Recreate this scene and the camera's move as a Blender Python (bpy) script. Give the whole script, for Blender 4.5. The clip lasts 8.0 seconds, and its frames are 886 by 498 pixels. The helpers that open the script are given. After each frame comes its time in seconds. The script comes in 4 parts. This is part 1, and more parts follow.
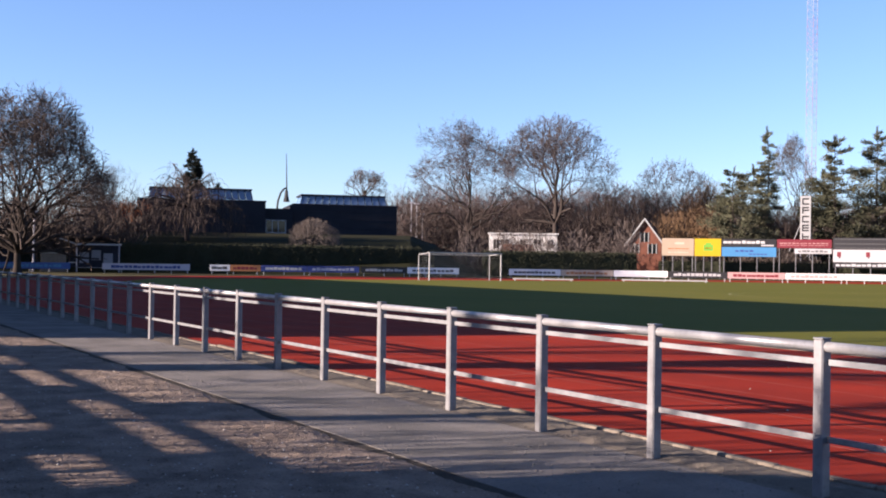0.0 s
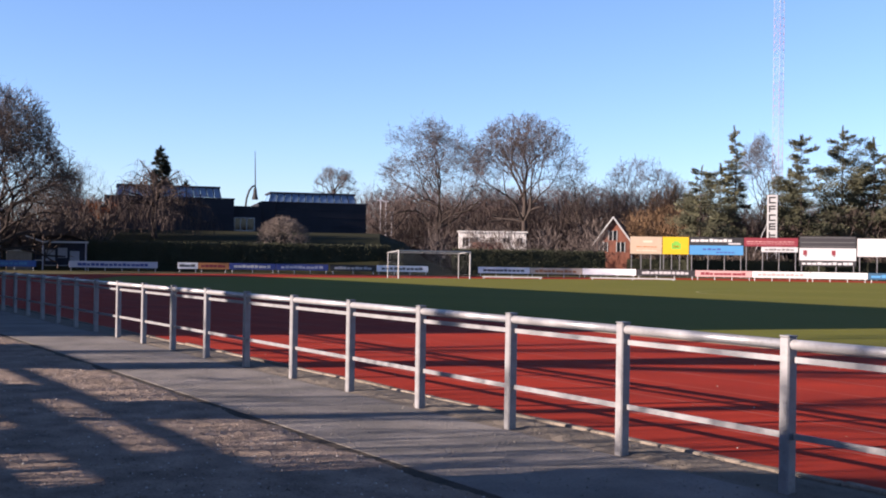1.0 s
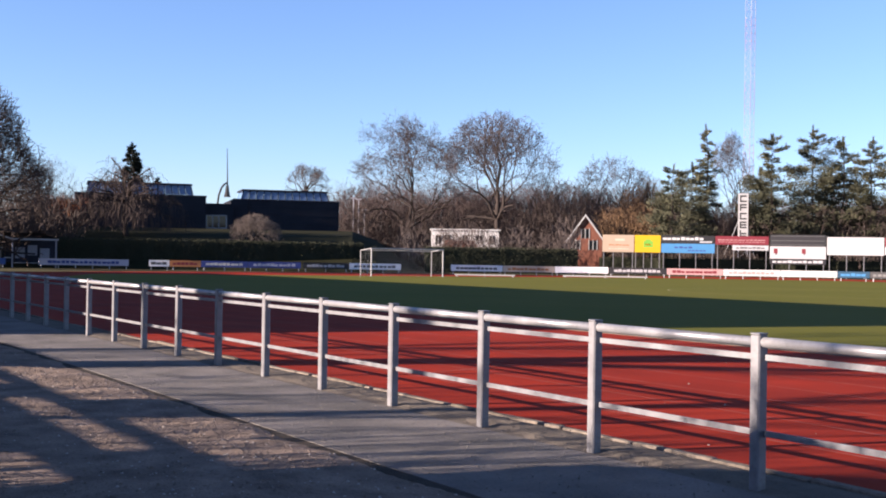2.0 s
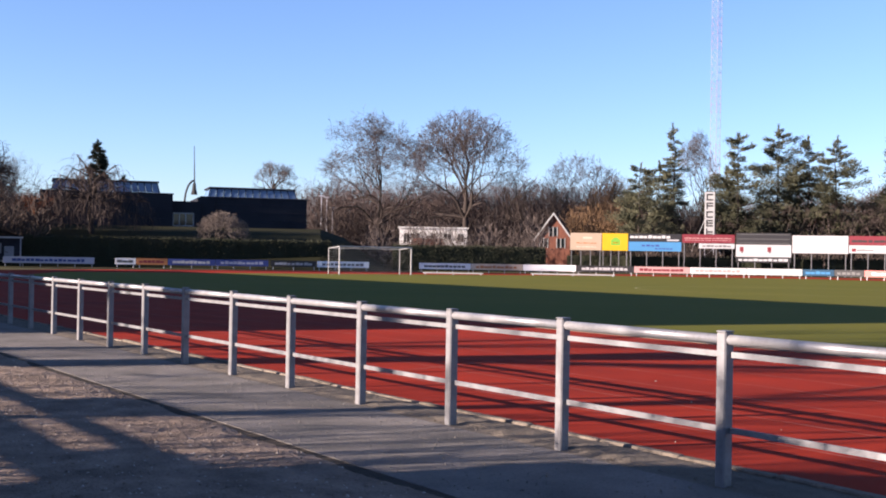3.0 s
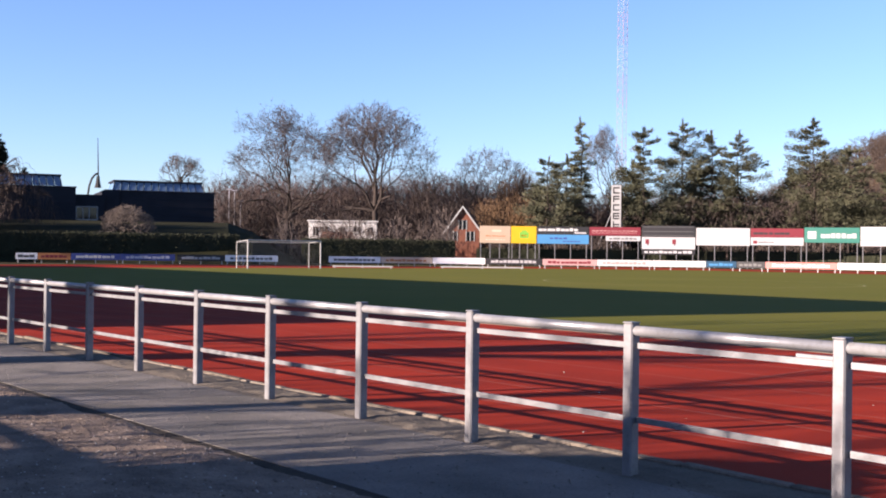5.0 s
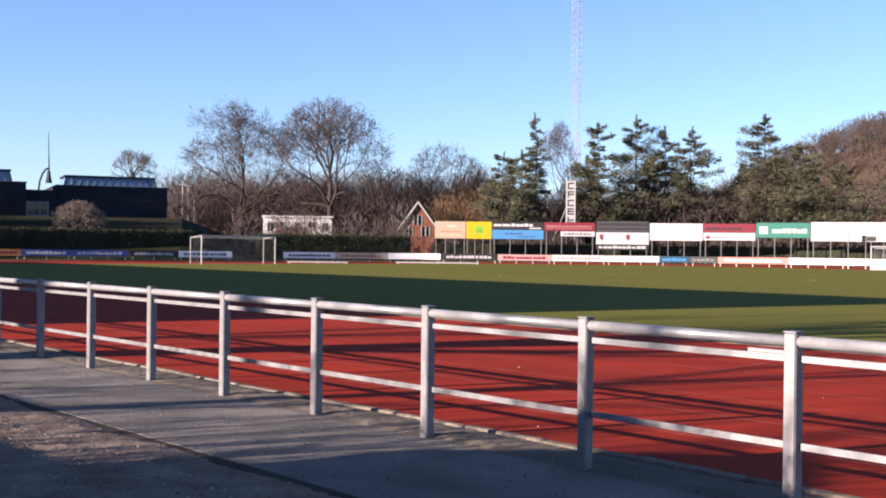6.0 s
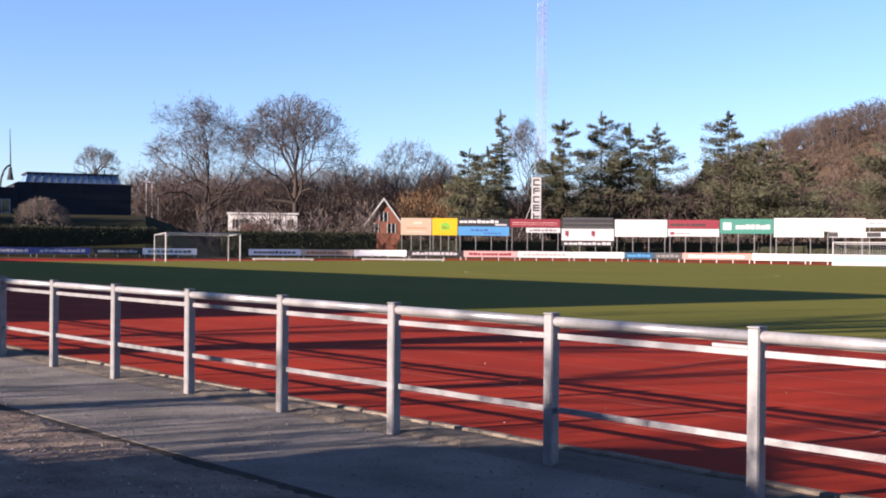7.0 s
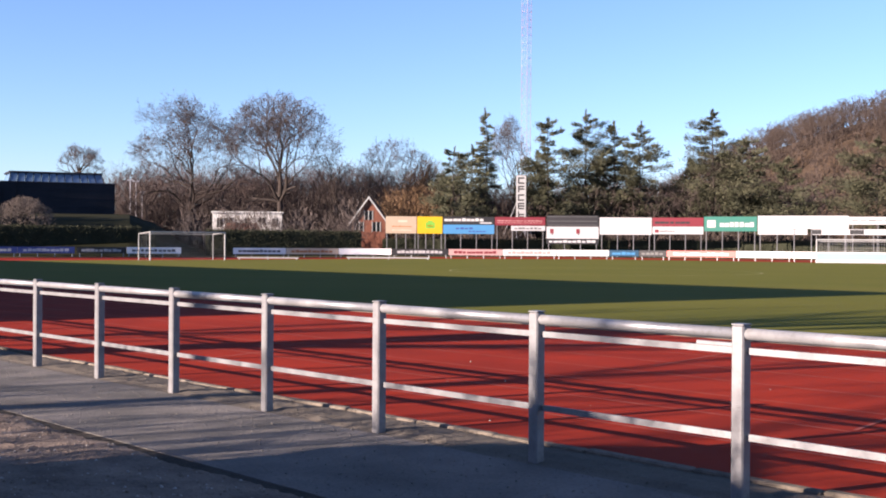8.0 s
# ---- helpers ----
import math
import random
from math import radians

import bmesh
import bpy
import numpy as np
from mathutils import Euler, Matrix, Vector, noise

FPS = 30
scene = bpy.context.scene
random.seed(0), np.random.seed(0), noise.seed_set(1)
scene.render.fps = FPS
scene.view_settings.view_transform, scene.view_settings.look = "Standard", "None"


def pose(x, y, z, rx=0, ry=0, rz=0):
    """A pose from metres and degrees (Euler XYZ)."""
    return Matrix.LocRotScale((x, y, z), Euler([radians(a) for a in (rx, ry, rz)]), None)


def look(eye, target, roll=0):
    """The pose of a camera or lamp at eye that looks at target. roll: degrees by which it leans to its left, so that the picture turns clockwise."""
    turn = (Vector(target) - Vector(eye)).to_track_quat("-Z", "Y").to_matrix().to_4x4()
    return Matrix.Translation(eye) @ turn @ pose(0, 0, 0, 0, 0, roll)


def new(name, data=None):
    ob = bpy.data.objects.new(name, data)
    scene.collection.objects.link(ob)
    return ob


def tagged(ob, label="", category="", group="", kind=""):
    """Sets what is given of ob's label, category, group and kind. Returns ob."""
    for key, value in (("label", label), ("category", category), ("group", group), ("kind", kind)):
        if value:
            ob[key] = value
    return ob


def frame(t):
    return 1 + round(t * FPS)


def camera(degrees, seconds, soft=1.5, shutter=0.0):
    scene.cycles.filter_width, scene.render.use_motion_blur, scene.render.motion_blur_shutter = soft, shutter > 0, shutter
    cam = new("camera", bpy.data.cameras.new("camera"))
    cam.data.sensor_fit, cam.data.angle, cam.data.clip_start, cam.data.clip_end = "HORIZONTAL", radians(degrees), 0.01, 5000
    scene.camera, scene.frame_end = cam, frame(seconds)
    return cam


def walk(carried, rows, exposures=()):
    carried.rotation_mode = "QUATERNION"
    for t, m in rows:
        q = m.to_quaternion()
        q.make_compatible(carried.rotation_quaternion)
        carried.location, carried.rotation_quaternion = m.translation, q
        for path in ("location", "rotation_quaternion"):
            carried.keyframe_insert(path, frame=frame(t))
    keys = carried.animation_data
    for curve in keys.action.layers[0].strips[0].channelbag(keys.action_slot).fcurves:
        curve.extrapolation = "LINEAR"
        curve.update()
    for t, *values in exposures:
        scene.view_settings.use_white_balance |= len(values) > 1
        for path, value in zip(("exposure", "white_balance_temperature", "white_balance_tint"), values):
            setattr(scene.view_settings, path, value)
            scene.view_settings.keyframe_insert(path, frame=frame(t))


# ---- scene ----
cam = camera(40.93, 8.0, soft=1.95)
EYE, TURN = 1.59, -28.89
ROWS = [
    (0.0, -0.030, 0.664, -0.835),
    (0.5, -0.670, 0.632, -0.820),
    (1.0, -1.515, 0.590, -0.875),
    (1.5, -2.190, 0.547, -0.890),
    (3.0, -4.360, 0.438, -0.952),
    (3.5, -5.310, 0.400, -0.870),
    (4.0, -6.260, 0.352, -0.930),
    (4.5, -7.440, 0.276, -0.830),
    (6.0, -10.870, -0.020, -0.645),
    (6.5, -11.625, -0.086, -0.628),
    (7.0, -12.515, -0.167, -0.510),
    (7.5, -12.915, -0.194, -0.400),
    (8.0, -13.238, -0.244, -0.372),
]
walk(cam, [(t, pose(0, 0, EYE, 90 + p, r, TURN + y)) for t, y, p, r in ROWS],
     [(0.0, 2.02, 6450, 22), (8.0, 2.02, 6450, 22)])

# ---- world and sun: low winter sun from behind, square to the fence ----
SUN_EL, SUN_AZ = 14.6, 285.0      # azimuth clockwise from +Y: where the sun stands
world = bpy.data.worlds.new("sky")
scene.world = world
world.use_nodes = True
wn, wl = world.node_tree.nodes, world.node_tree.links
sky = wn.new("ShaderNodeTexSky")
sky.sky_type = "NISHITA"
sky.sun_disc = False
sky.sun_elevation = radians(SUN_EL)
sky.sun_rotation = radians(SUN_AZ)
sky.air_density, sky.dust_density, sky.ozone_density = 0.85, 0.22, 4.5
hue = wn.new("ShaderNodeMix")
hue.data_type, hue.blend_type = "RGBA", "MULTIPLY"
hue.inputs["Factor"].default_value, hue.inputs["B"].default_value = 1.0, (1.05, 0.972, 0.97, 1)
wl.new(sky.outputs[0], hue.inputs["A"]), wl.new(hue.outputs["Result"], wn["Background"].inputs[0])
wn["Background"].inputs[1].default_value = 0.064
sun = new("sun", bpy.data.lights.new("sun", "SUN"))
sun.data.energy, sun.data.angle, sun.data.color = 5.0, radians(0.55), (1.0, 0.86, 0.7)
sd = Vector((math.sin(radians(SUN_AZ)) * math.cos(radians(SUN_EL)), math.cos(radians(SUN_AZ)) * math.cos(radians(SUN_EL)), math.sin(radians(SUN_EL))))
sun.matrix_world = look(sd * 100, (0, 0, 0))


# ---- materials ----
def mat(name, c1, c2=None, rough=0.8, scale=3.0, fine=40.0, bump=0.15, metal=0.0, c3=None, stretch=(1, 1, 1), per=0.0):
    """Two colours mixed by a coarse noise, a fine noise over it, relief from the fine one; per: spread from piece to piece."""
    m = bpy.data.materials.new(name)
    m.use_nodes = True
    n, l = m.node_tree.nodes, m.node_tree.links
    b = n["Principled BSDF"]
    b.inputs["Roughness"].default_value, b.inputs["Metallic"].default_value = rough, metal
    b.inputs["Specular IOR Level"].default_value = 0.5 if rough < 0.7 else 0.06
    c2 = c2 or tuple(x * 0.75 for x in c1)
    geo = n.new("ShaderNodeTexCoord")
    mp = n.new("ShaderNodeMapping")
    mp.inputs["Scale"].default_value = stretch
    l.new(geo.outputs["Object"], mp.inputs[0])
    n1, n2 = n.new("ShaderNodeTexNoise"), n.new("ShaderNodeTexNoise")
    n1.inputs["Scale"].default_value, n1.inputs["Detail"].default_value = scale, 6
    n2.inputs["Scale"].default_value, n2.inputs["Detail"].default_value, n2.inputs["Roughness"].default_value = fine, 7, 0.65
    l.new(mp.outputs[0], n1.inputs[0]), l.new(mp.outputs[0], n2.inputs[0])
    r1 = n.new("ShaderNodeMapRange")
    r1.inputs["From Min"].default_value, r1.inputs["From Max"].default_value = 0.32, 0.68
    l.new(n1.outputs[0], r1.inputs[0])
    mx = n.new("ShaderNodeMix")
    mx.data_type = "RGBA"
    mx.inputs["A"].default_value, mx.inputs["B"].default_value = (*c1, 1), (*c2, 1)
    l.new(r1.outputs[0], mx.inputs["Factor"])
    mx2 = n.new("ShaderNodeMix")
    mx2.data_type = "RGBA"
    c3 = c3 or tuple(x * 0.6 for x in c1)
    mx2.inputs["B"].default_value = (*c3, 1)
    r2 = n.new("ShaderNodeMapRange")
    r2.inputs["From Min"].default_value, r2.inputs["From Max"].default_value, r2.inputs["To Max"].default_value = 0.5, 0.75, 0.7
    l.new(n2.outputs[0], r2.inputs[0])
    l.new(mx.outputs["Result"], mx2.inputs["A"]), l.new(r2.outputs[0], mx2.inputs["Factor"])
    out = mx2.outputs["Result"]
    if per:
        oi = n.new("ShaderNodeObjectInfo")
        hs = n.new("ShaderNodeHueSaturation")
        rr = n.new("ShaderNodeMapRange")
        rr.inputs["To Min"].default_value, rr.inputs["To Max"].default_value = 1 - per, 1 + per
        l.new(oi.outputs["Random"], rr.inputs[0]), l.new(rr.outputs[0], hs.inputs["Value"]), l.new(out, hs.inputs["Color"])
        out = hs.outputs[0]
    l.new(out, b.inputs["Base Color"])
    if bump:
        bp = n.new("ShaderNodeBump")
        bp.inputs["Strength"].default_value, bp.inputs["Distance"].default_value = bump, 0.02
        l.new(n2.outputs[0], bp.inputs["Height"]), l.new(bp.outputs[0], b.inputs["Normal"])
    return m


M_GROUND = mat("rough_grass", (0.05, 0.05, 0.02), (0.073, 0.059, 0.03), 0.95, 0.15, 6)
M_GRASS = mat("pitch_grass", (0.086, 0.09, 0.013), (0.104, 0.099, 0.016), 0.95, 0.12, 14, 0.4, c3=(0.058, 0.06, 0.011))
M_PALETWIG = mat("pale_twigs", (0.15, 0.125, 0.108), (0.115, 0.095, 0.084), 0.95, 0.4, 3, 0)
M_TRACK = mat("track_red", (0.25, 0.022, 0.008), (0.175, 0.016, 0.007), 0.9, 0.5, 60, 0.25, c3=(0.13, 0.014, 0.008))
M_PATH = mat("asphalt", (0.175, 0.16, 0.146), (0.098, 0.092, 0.084), 0.9, 1.1, 30, 1.0, c3=(0.048, 0.045, 0.043))
M_GRAVEL = mat("gravel", (0.225, 0.175, 0.138), (0.115, 0.09, 0.073), 0.95, 2.2, 38, 1.0, c3=(0.036, 0.03, 0.026))
M_PEBBLE = mat("pale_pebbles", (0.363, 0.33, 0.29), (0.264, 0.238, 0.211), 0.8, 9, 40, 0)
M_EARTH = mat("earth", (0.135, 0.115, 0.092), (0.095, 0.082, 0.068), 0.95, 2.2, 50, 0.8, c3=(0.045, 0.04, 0.034))
M_SOIL = mat("dark_soil", (0.033, 0.029, 0.024), (0.056, 0.048, 0.04), 0.95, 3.0, 60, 0.8)
M_CONC = mat("concrete", (0.2, 0.165, 0.13), (0.14, 0.118, 0.095), 0.9, 3, 60, 0.3)
M_KERB = mat("weathered_kerb", (0.17, 0.142, 0.114), (0.09, 0.077, 0.063), 0.95, 5, 40, 0.6, c3=(0.05, 0.044, 0.038), per=0.3)
M_RAIL = mat("galvanised_steel", (0.185, 0.185, 0.193), (0.13, 0.13, 0.138), 0.5, 7, 26, 0.05, metal=0.35, c3=(0.1, 0.095, 0.09))
# paler copy of M_RAIL, the top rail's sun gleam put into colour
M_LITTUBE = mat("galvanised_tube_lit", (0.27, 0.27, 0.28), (0.2, 0.2, 0.208), 0.42, 5, 26, 0.04, metal=0.35, c3=(0.15, 0.145, 0.14))
M_WHITE = mat("white_paint", (0.31, 0.31, 0.307), (0.264, 0.264, 0.261), 0.6, 1.5, 30, 0.05)
M_LINE = mat("line_paint", (0.396, 0.383, 0.343), (0.277, 0.251, 0.211), 0.9, 2.0, 30, 0.05)
M_BARK = mat("bark", (0.042, 0.034, 0.03), (0.028, 0.023, 0.021), 0.95, 1.5, 12, 0.3, per=0.25)
M_TWIG = mat("twigs", (0.102, 0.084, 0.078), (0.079, 0.065, 0.059), 0.95, 0.4, 3, 0, per=0.25)
M_OAK = mat("oak_twigs", (0.082, 0.067, 0.064), (0.06, 0.049, 0.047), 0.95, 0.3, 2, 0)
M_DARKTWIG = mat("dark_twigs", (0.075, 0.059, 0.051), (0.056, 0.045, 0.04), 0.95, 0.3, 2, 0)
M_HILL = mat("hill_woods", (0.07, 0.053, 0.044), (0.052, 0.041, 0.036), 0.95, 0.04, 1.5, 0)
M_OCHRE = mat("ochre_twigs", (0.15, 0.092, 0.05), (0.11, 0.07, 0.042), 0.95, 0.05, 1.5, 0)
M_OCHRE_GREY = mat("grey_brown_twigs", (0.074, 0.058, 0.051), (0.056, 0.044, 0.04), 0.95, 0.2, 2, 0)
M_THICKET = mat("brown_thicket", (0.09, 0.066, 0.061), (0.068, 0.051, 0.048), 0.95, 0.05, 1.5, 0)
M_RUST = mat("rusty_leaves", (0.132, 0.05, 0.023), (0.099, 0.04, 0.02), 0.95, 0.2, 2, 0)
M_LITTER = mat("leaf_litter", (0.08, 0.054, 0.036), (0.06, 0.043, 0.03), 0.95, 0.1, 3, 0.3)
M_BRICK = mat("red_brick", (0.15, 0.062, 0.042), (0.115, 0.05, 0.036), 0.9, 0.8, 12, 0.2)
M_ROOF = mat("roof_tiles", (0.106, 0.05, 0.036), (0.073, 0.04, 0.033), 0.85, 0.8, 12, 0.2)
M_RENDER = mat("white_render", (0.56, 0.55, 0.53), (0.5, 0.49, 0.47), 0.85, 0.6, 12, 0.1)
M_REDMAST = mat("mast_red", (0.251, 0.165, 0.178), (0.224, 0.152, 0.165), 0.6, 0.6, 8, 0)
M_PALEMAST = mat("mast_pale", (0.238, 0.238, 0.271), (0.211, 0.211, 0.244), 0.6, 0.6, 8, 0)
M_SHED = mat("shed_boards", (0.033, 0.034, 0.046), (0.023, 0.024, 0.033), 0.8, 1.0, 10, 0.2)
M_BRONZE = mat("dark_bronze", (0.033, 0.032, 0.03), (0.023, 0.022, 0.022), 0.45, 1, 10, 0.05, metal=0.6)
# blue base colour stands in for sky light in the lantern panes
M_SKYGLASS = mat("sky_tinted_glass", (0.12, 0.18, 0.28), (0.1, 0.155, 0.24), 0.08, 0.6, 3, 0)
M_DARKGLASS = mat("dark_glass", (0.006, 0.007, 0.009), (0.004, 0.005, 0.007), 0.1, 0.6, 3, 0)
M_FAINT = mat("faded_lines", (0.3, 0.1, 0.08), (0.23, 0.045, 0.03), 0.9, 1.5, 25, 0)
M_WORNLINE = mat("worn_line", (0.26, 0.25, 0.15), (0.17, 0.165, 0.07), 0.95, 0.6, 12, 0)
M_GRIT = mat("grit", (0.19, 0.175, 0.155), (0.12, 0.11, 0.1), 0.95, 3, 30, 0)
M_NEEDLE = mat("pine_needles", (0.085, 0.084, 0.052), (0.05, 0.054, 0.036), 0.85, 0.5, 3, 0, per=0.2)
M_DARKNEEDLE = mat("dark_needles", (0.03, 0.034, 0.024), (0.02, 0.023, 0.017), 0.85, 0.5, 3, 0)
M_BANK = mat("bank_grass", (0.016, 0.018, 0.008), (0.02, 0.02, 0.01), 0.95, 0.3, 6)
M_HEDGE = mat("hedge_leaves", (0.028, 0.032, 0.02), (0.034, 0.035, 0.023), 0.8, 0.6, 8, 0)
M_DARKBRICK = mat("dark_brick", (0.026, 0.028, 0.035), (0.018, 0.02, 0.026), 0.8, 0.3, 6, 0.2)
M_STEEL = mat("grey_steel", (0.198, 0.198, 0.205), (0.145, 0.145, 0.152), 0.5, 2, 20, 0.05, metal=0.5)


# ---- mesh helpers ----
class MB:
    """Collects boxes, tubes and faces and makes one mesh of them."""

    def __init__(self):
        self.v, self.f = [], []

    def face(self, *pts):
        k = len(self.v)
        self.v += [tuple(p) for p in pts]
        self.f.append(tuple(range(k, k + len(pts))))
        return self

    def box(self, x0, x1, y0, y1, z0, z1, m=None):
        k = len(self.v)
        pts = [Vector((x, y, z)) for z in (z0, z1) for x, y in ((x0, y0), (x1, y0), (x1, y1), (x0, y1))]
        self.v += [tuple(m @ p if m else p) for p in pts]
        self.f += [tuple(k + i for i in q) for q in ((3, 2, 1, 0), (4, 5, 6, 7), (0, 1, 5, 4), (1, 2, 6, 5), (2, 3, 7, 6), (3, 0, 4, 7))]
        return self

    def cbox(self, x0, x1, y0, y1, z0, z1, c=0.01, m=None):
        """A box with chamfered upright edges and top edges."""
        k = len(self.v)
        def ring(z, i):
            return [(x0 + i + c, y0 + i), (x1 - i - c, y0 + i), (x1 - i, y0 + i + c), (x1 - i, y1 - i - c), (x1 - i - c, y1 - i), (x0 + i + c, y1 - i), (x0 + i, y1 - i - c), (x0 + i, y0 + i + c)]
        for z, i in ((z0, 0), (z1 - c, 0), (z1, c)):
            for x, y in ring(z, i):
                p = Vector((x, y, z))
                self.v.append(tuple(m @ p if m else p))
        for r in (0, 8):
            self.f += [(k + r + i, k + r + (i + 1) % 8, k + r + 8 + (i + 1) % 8, k + r + 8 + i) for i in range(8)]
        self.f += [tuple(k + 16 + i for i in range(8)), tuple(k + 7 - i for i in range(8))]
        return self

    def tube(self, a, b, r0, r1=None, n=8, caps=True):
        a, b = Vector(a), Vector(b)
        r1 = r0 if r1 is None else r1
        d = (b - a).normalized()
        u = d.orthogonal().normalized()
        w = d.cross(u)
        k = len(self.v)
        for p, r in ((a, r0), (b, r1)):
            self.v += [tuple(p + (u * math.cos(2 * math.pi * i / n) + w * math.sin(2 * math.pi * i / n)) * r) for i in range(n)]
        self.f += [(k + i, k + (i + 1) % n, k + n + (i + 1) % n, k + n + i) for i in range(n)]
        if caps:
            self.f += [tuple(k + n - 1 - i for i in range(n)), tuple(k + n + i for i in range(n))]
        return self

    def mesh(self, name, material, smooth=False):
        me = bpy.data.meshes.new(name)
        me.from_pydata(self.v, [], self.f)
        me.materials.append(material)
        if smooth:
            me.polygons.foreach_set("use_smooth", [True] * len(me.polygons))
        me.update()
        return me


def part(name, mb, material, parent=None, label="", smooth=False):
    me = mb if isinstance(mb, bpy.types.Mesh) else mb.mesh(name, material, smooth)
    ob = new(name, me)
    ob.parent = parent
    return tagged(ob, label)


def thing(name, at, label, category, group="", kind="", turn=0.0):
    ob = new(name)
    ob.matrix_world = pose(*at, 0, 0, turn)
    return tagged(ob, label, category, group, kind)


def solid(name, mb, material, label, category="", kind="", group="", smooth=False):
    return tagged(part(name, mb, material, None, "", smooth), label, category, group, kind)

# ---- plan helpers ----
def P(az, dist, z=0.0):
    """A place by bearing (degrees clockwise from +Y) and distance from the walk's standpoint."""
    return Vector((dist * math.sin(radians(az)), dist * math.cos(radians(az)), z))


def zat(el, dist):
    return EYE + dist * math.tan(radians(el))


# ---- the ground and its surfaces ----
FENCE_X, FENCE_STEP, FENCE_Y0 = 6.32, 1.73, 6.03
XC, BEND_Y = 53.0, 68.0           # middle of the oval, centre of the far bend

g = MB()
g.face((-2500, -2500, -0.03), (2500, -2500, -0.03), (2500, 2500, -0.03), (-2500, 2500, -0.03))
solid("ground", g, M_GROUND, "rough winter grass reaching the horizon", kind="structure")


def sheet(name, x0, x1, y0, y1, z, material, label):
    b = MB().box(x0, x1, y0, y1, -0.3, z)
    return solid(name, b, material, label, kind="structure")


sheet("gravel", -14, 4.298, -30, 120, -0.012, M_GRAVEL, "sandy gravel yard beside the asphalt path")
sheet("path_edge", 4.3, 4.438, -30, 120, -0.004, M_SOIL, "dark damp soil along the edge of the path")
sheet("path", 4.44, 6.24, -30, 130, 0.0, M_PATH, "grey asphalt path along the fence")
sheet("verge", 6.242, 6.9, -30, 130, -0.003, M_EARTH, "strip of bare earth and moss under the fence")


def gravel_z(x, y):
    """Height of the trodden gravel: footprints, lumps and a soft shoulder beside the path."""
    z = 0.02 * noise.noise(Vector((x * 1.1, y * 1.1, 3))) + 0.011 * noise.noise(Vector((x * 4, y * 4, 7))) + 0.008 * noise.noise(Vector((x * 11, y * 11, 1))) + 0.006 * noise.noise(Vector((x * 23, y * 23, 5)))
    edge = min(1.0, max(0.0, (4.37 + 0.09 * noise.noise(Vector((0, y * 1.1, 2))) + 0.03 * noise.noise(Vector((0, y * 9, 4))) - x) / 0.3))
    z = 0.02 + z * min(1.0, 0.3 + edge) - 0.03 * (1 - edge) ** 2
    k = min(1.0, max(0.0, min((x + 1.4) / 0.9, (y - 1.8) / 0.9, (30 - y) / 3)))
    return -0.011 + (z + 0.011) * k


gxs, gys = np.arange(-1.4, 4.47, 0.04), np.concatenate([np.arange(1.8, 14.0, 0.04), np.arange(14.0, 30.0, 0.08)])
gv = [(x, y, gravel_z(x, y)) for y in gys for x in gxs]
gi = np.arange(len(gxs) * len(gys)).reshape(len(gys), len(gxs))
gme = bpy.data.meshes.new("gravel_surface")
gme.from_pydata(gv, [], np.stack([gi[:-1, :-1], gi[:-1, 1:], gi[1:, 1:], gi[1:, :-1]], -1).reshape(-1, 4).tolist())
gme.materials.append(M_GRAVEL)
tagged(new("gravel_surface", gme), "trodden sandy gravel with lumps and footmarks", "gravel", "", "structure")


def verge_z(x, y):
    """Height of the trodden earth round the fence posts, thinning out over the asphalt."""
    inner = 6.28 + 0.13 * noise.noise(Vector((1, y * 0.9, 4))) + 0.07 * noise.noise(Vector((2, y * 4.1, 4)))
    k = min(1.0, max(0.0, (x - inner) / 0.14))
    return -0.012 + 0.026 * k - 0.014 * min(1.0, max(0.0, (x - 6.72) / 0.15)) + (0.012 * noise.noise(Vector((x * 5, y * 5, 2))) + 0.007 * noise.noise(Vector((x * 17, y * 17, 6)))) * k


vxs, vys = np.arange(5.94, 6.9, 0.03), np.arange(2.0, 30.0, 0.04)
vv = [(x, y, verge_z(x, y)) for y in vys for x in vxs]
vi = np.arange(len(vxs) * len(vys)).reshape(len(vys), len(vxs))
vme = bpy.data.meshes.new("verge_surface")
vme.from_pydata(vv, [], np.stack([vi[:-1, :-1], vi[:-1, 1:], vi[1:, 1:], vi[1:, :-1]], -1).reshape(-1, 4).tolist())
vme.materials.append(M_EARTH)
tagged(new("verge_surface", vme), "uneven strip of sandy earth round the fence posts", "earth", "", "structure")


def slab(pts, z0, z1):
    b = MB()
    b.face(*[(x, y, z1) for x, y in reversed(pts)])
    for (ax, ay), (bx, by) in zip(pts, pts[1:] + pts[:1]):
        b.face((ax, ay, z0), (ax, ay, z1), (bx, by, z1), (bx, by, z0))
    return b


track = slab([(6.98, -60)] + [(XC - 46.02 * math.cos(math.pi * i / 48), BEND_Y + 46.0 * math.sin(math.pi * i / 48)) for i in range(25)] + [(112, 104), (121, 80), (121, -60)], -0.3, 0.0)
solid("running_track", track, M_TRACK, "brick-red running track round the pitch", kind="structure")
pitch = slab([(17.2, -50), (17.2, 60), (19.5, 80), (26, 94.5), (84, 94.5), (101, 84), (104, 60), (104, -50)], -0.3, 0.016)
solid("pitch", pitch, M_GRASS, "short olive winter grass of the football pitch", kind="structure")


def strip(b, pts, w, z):
    """A painted line of width w along points."""
    pts = [Vector((*p, 0)) for p in pts]
    for p, q in zip(pts, pts[1:]):
        nrm = Vector((-(q - p).y, (q - p).x, 0)).normalized() * w / 2
        b.face(*[(v.x, v.y, z) for v in (p - nrm, q - nrm, q + nrm, p + nrm)])


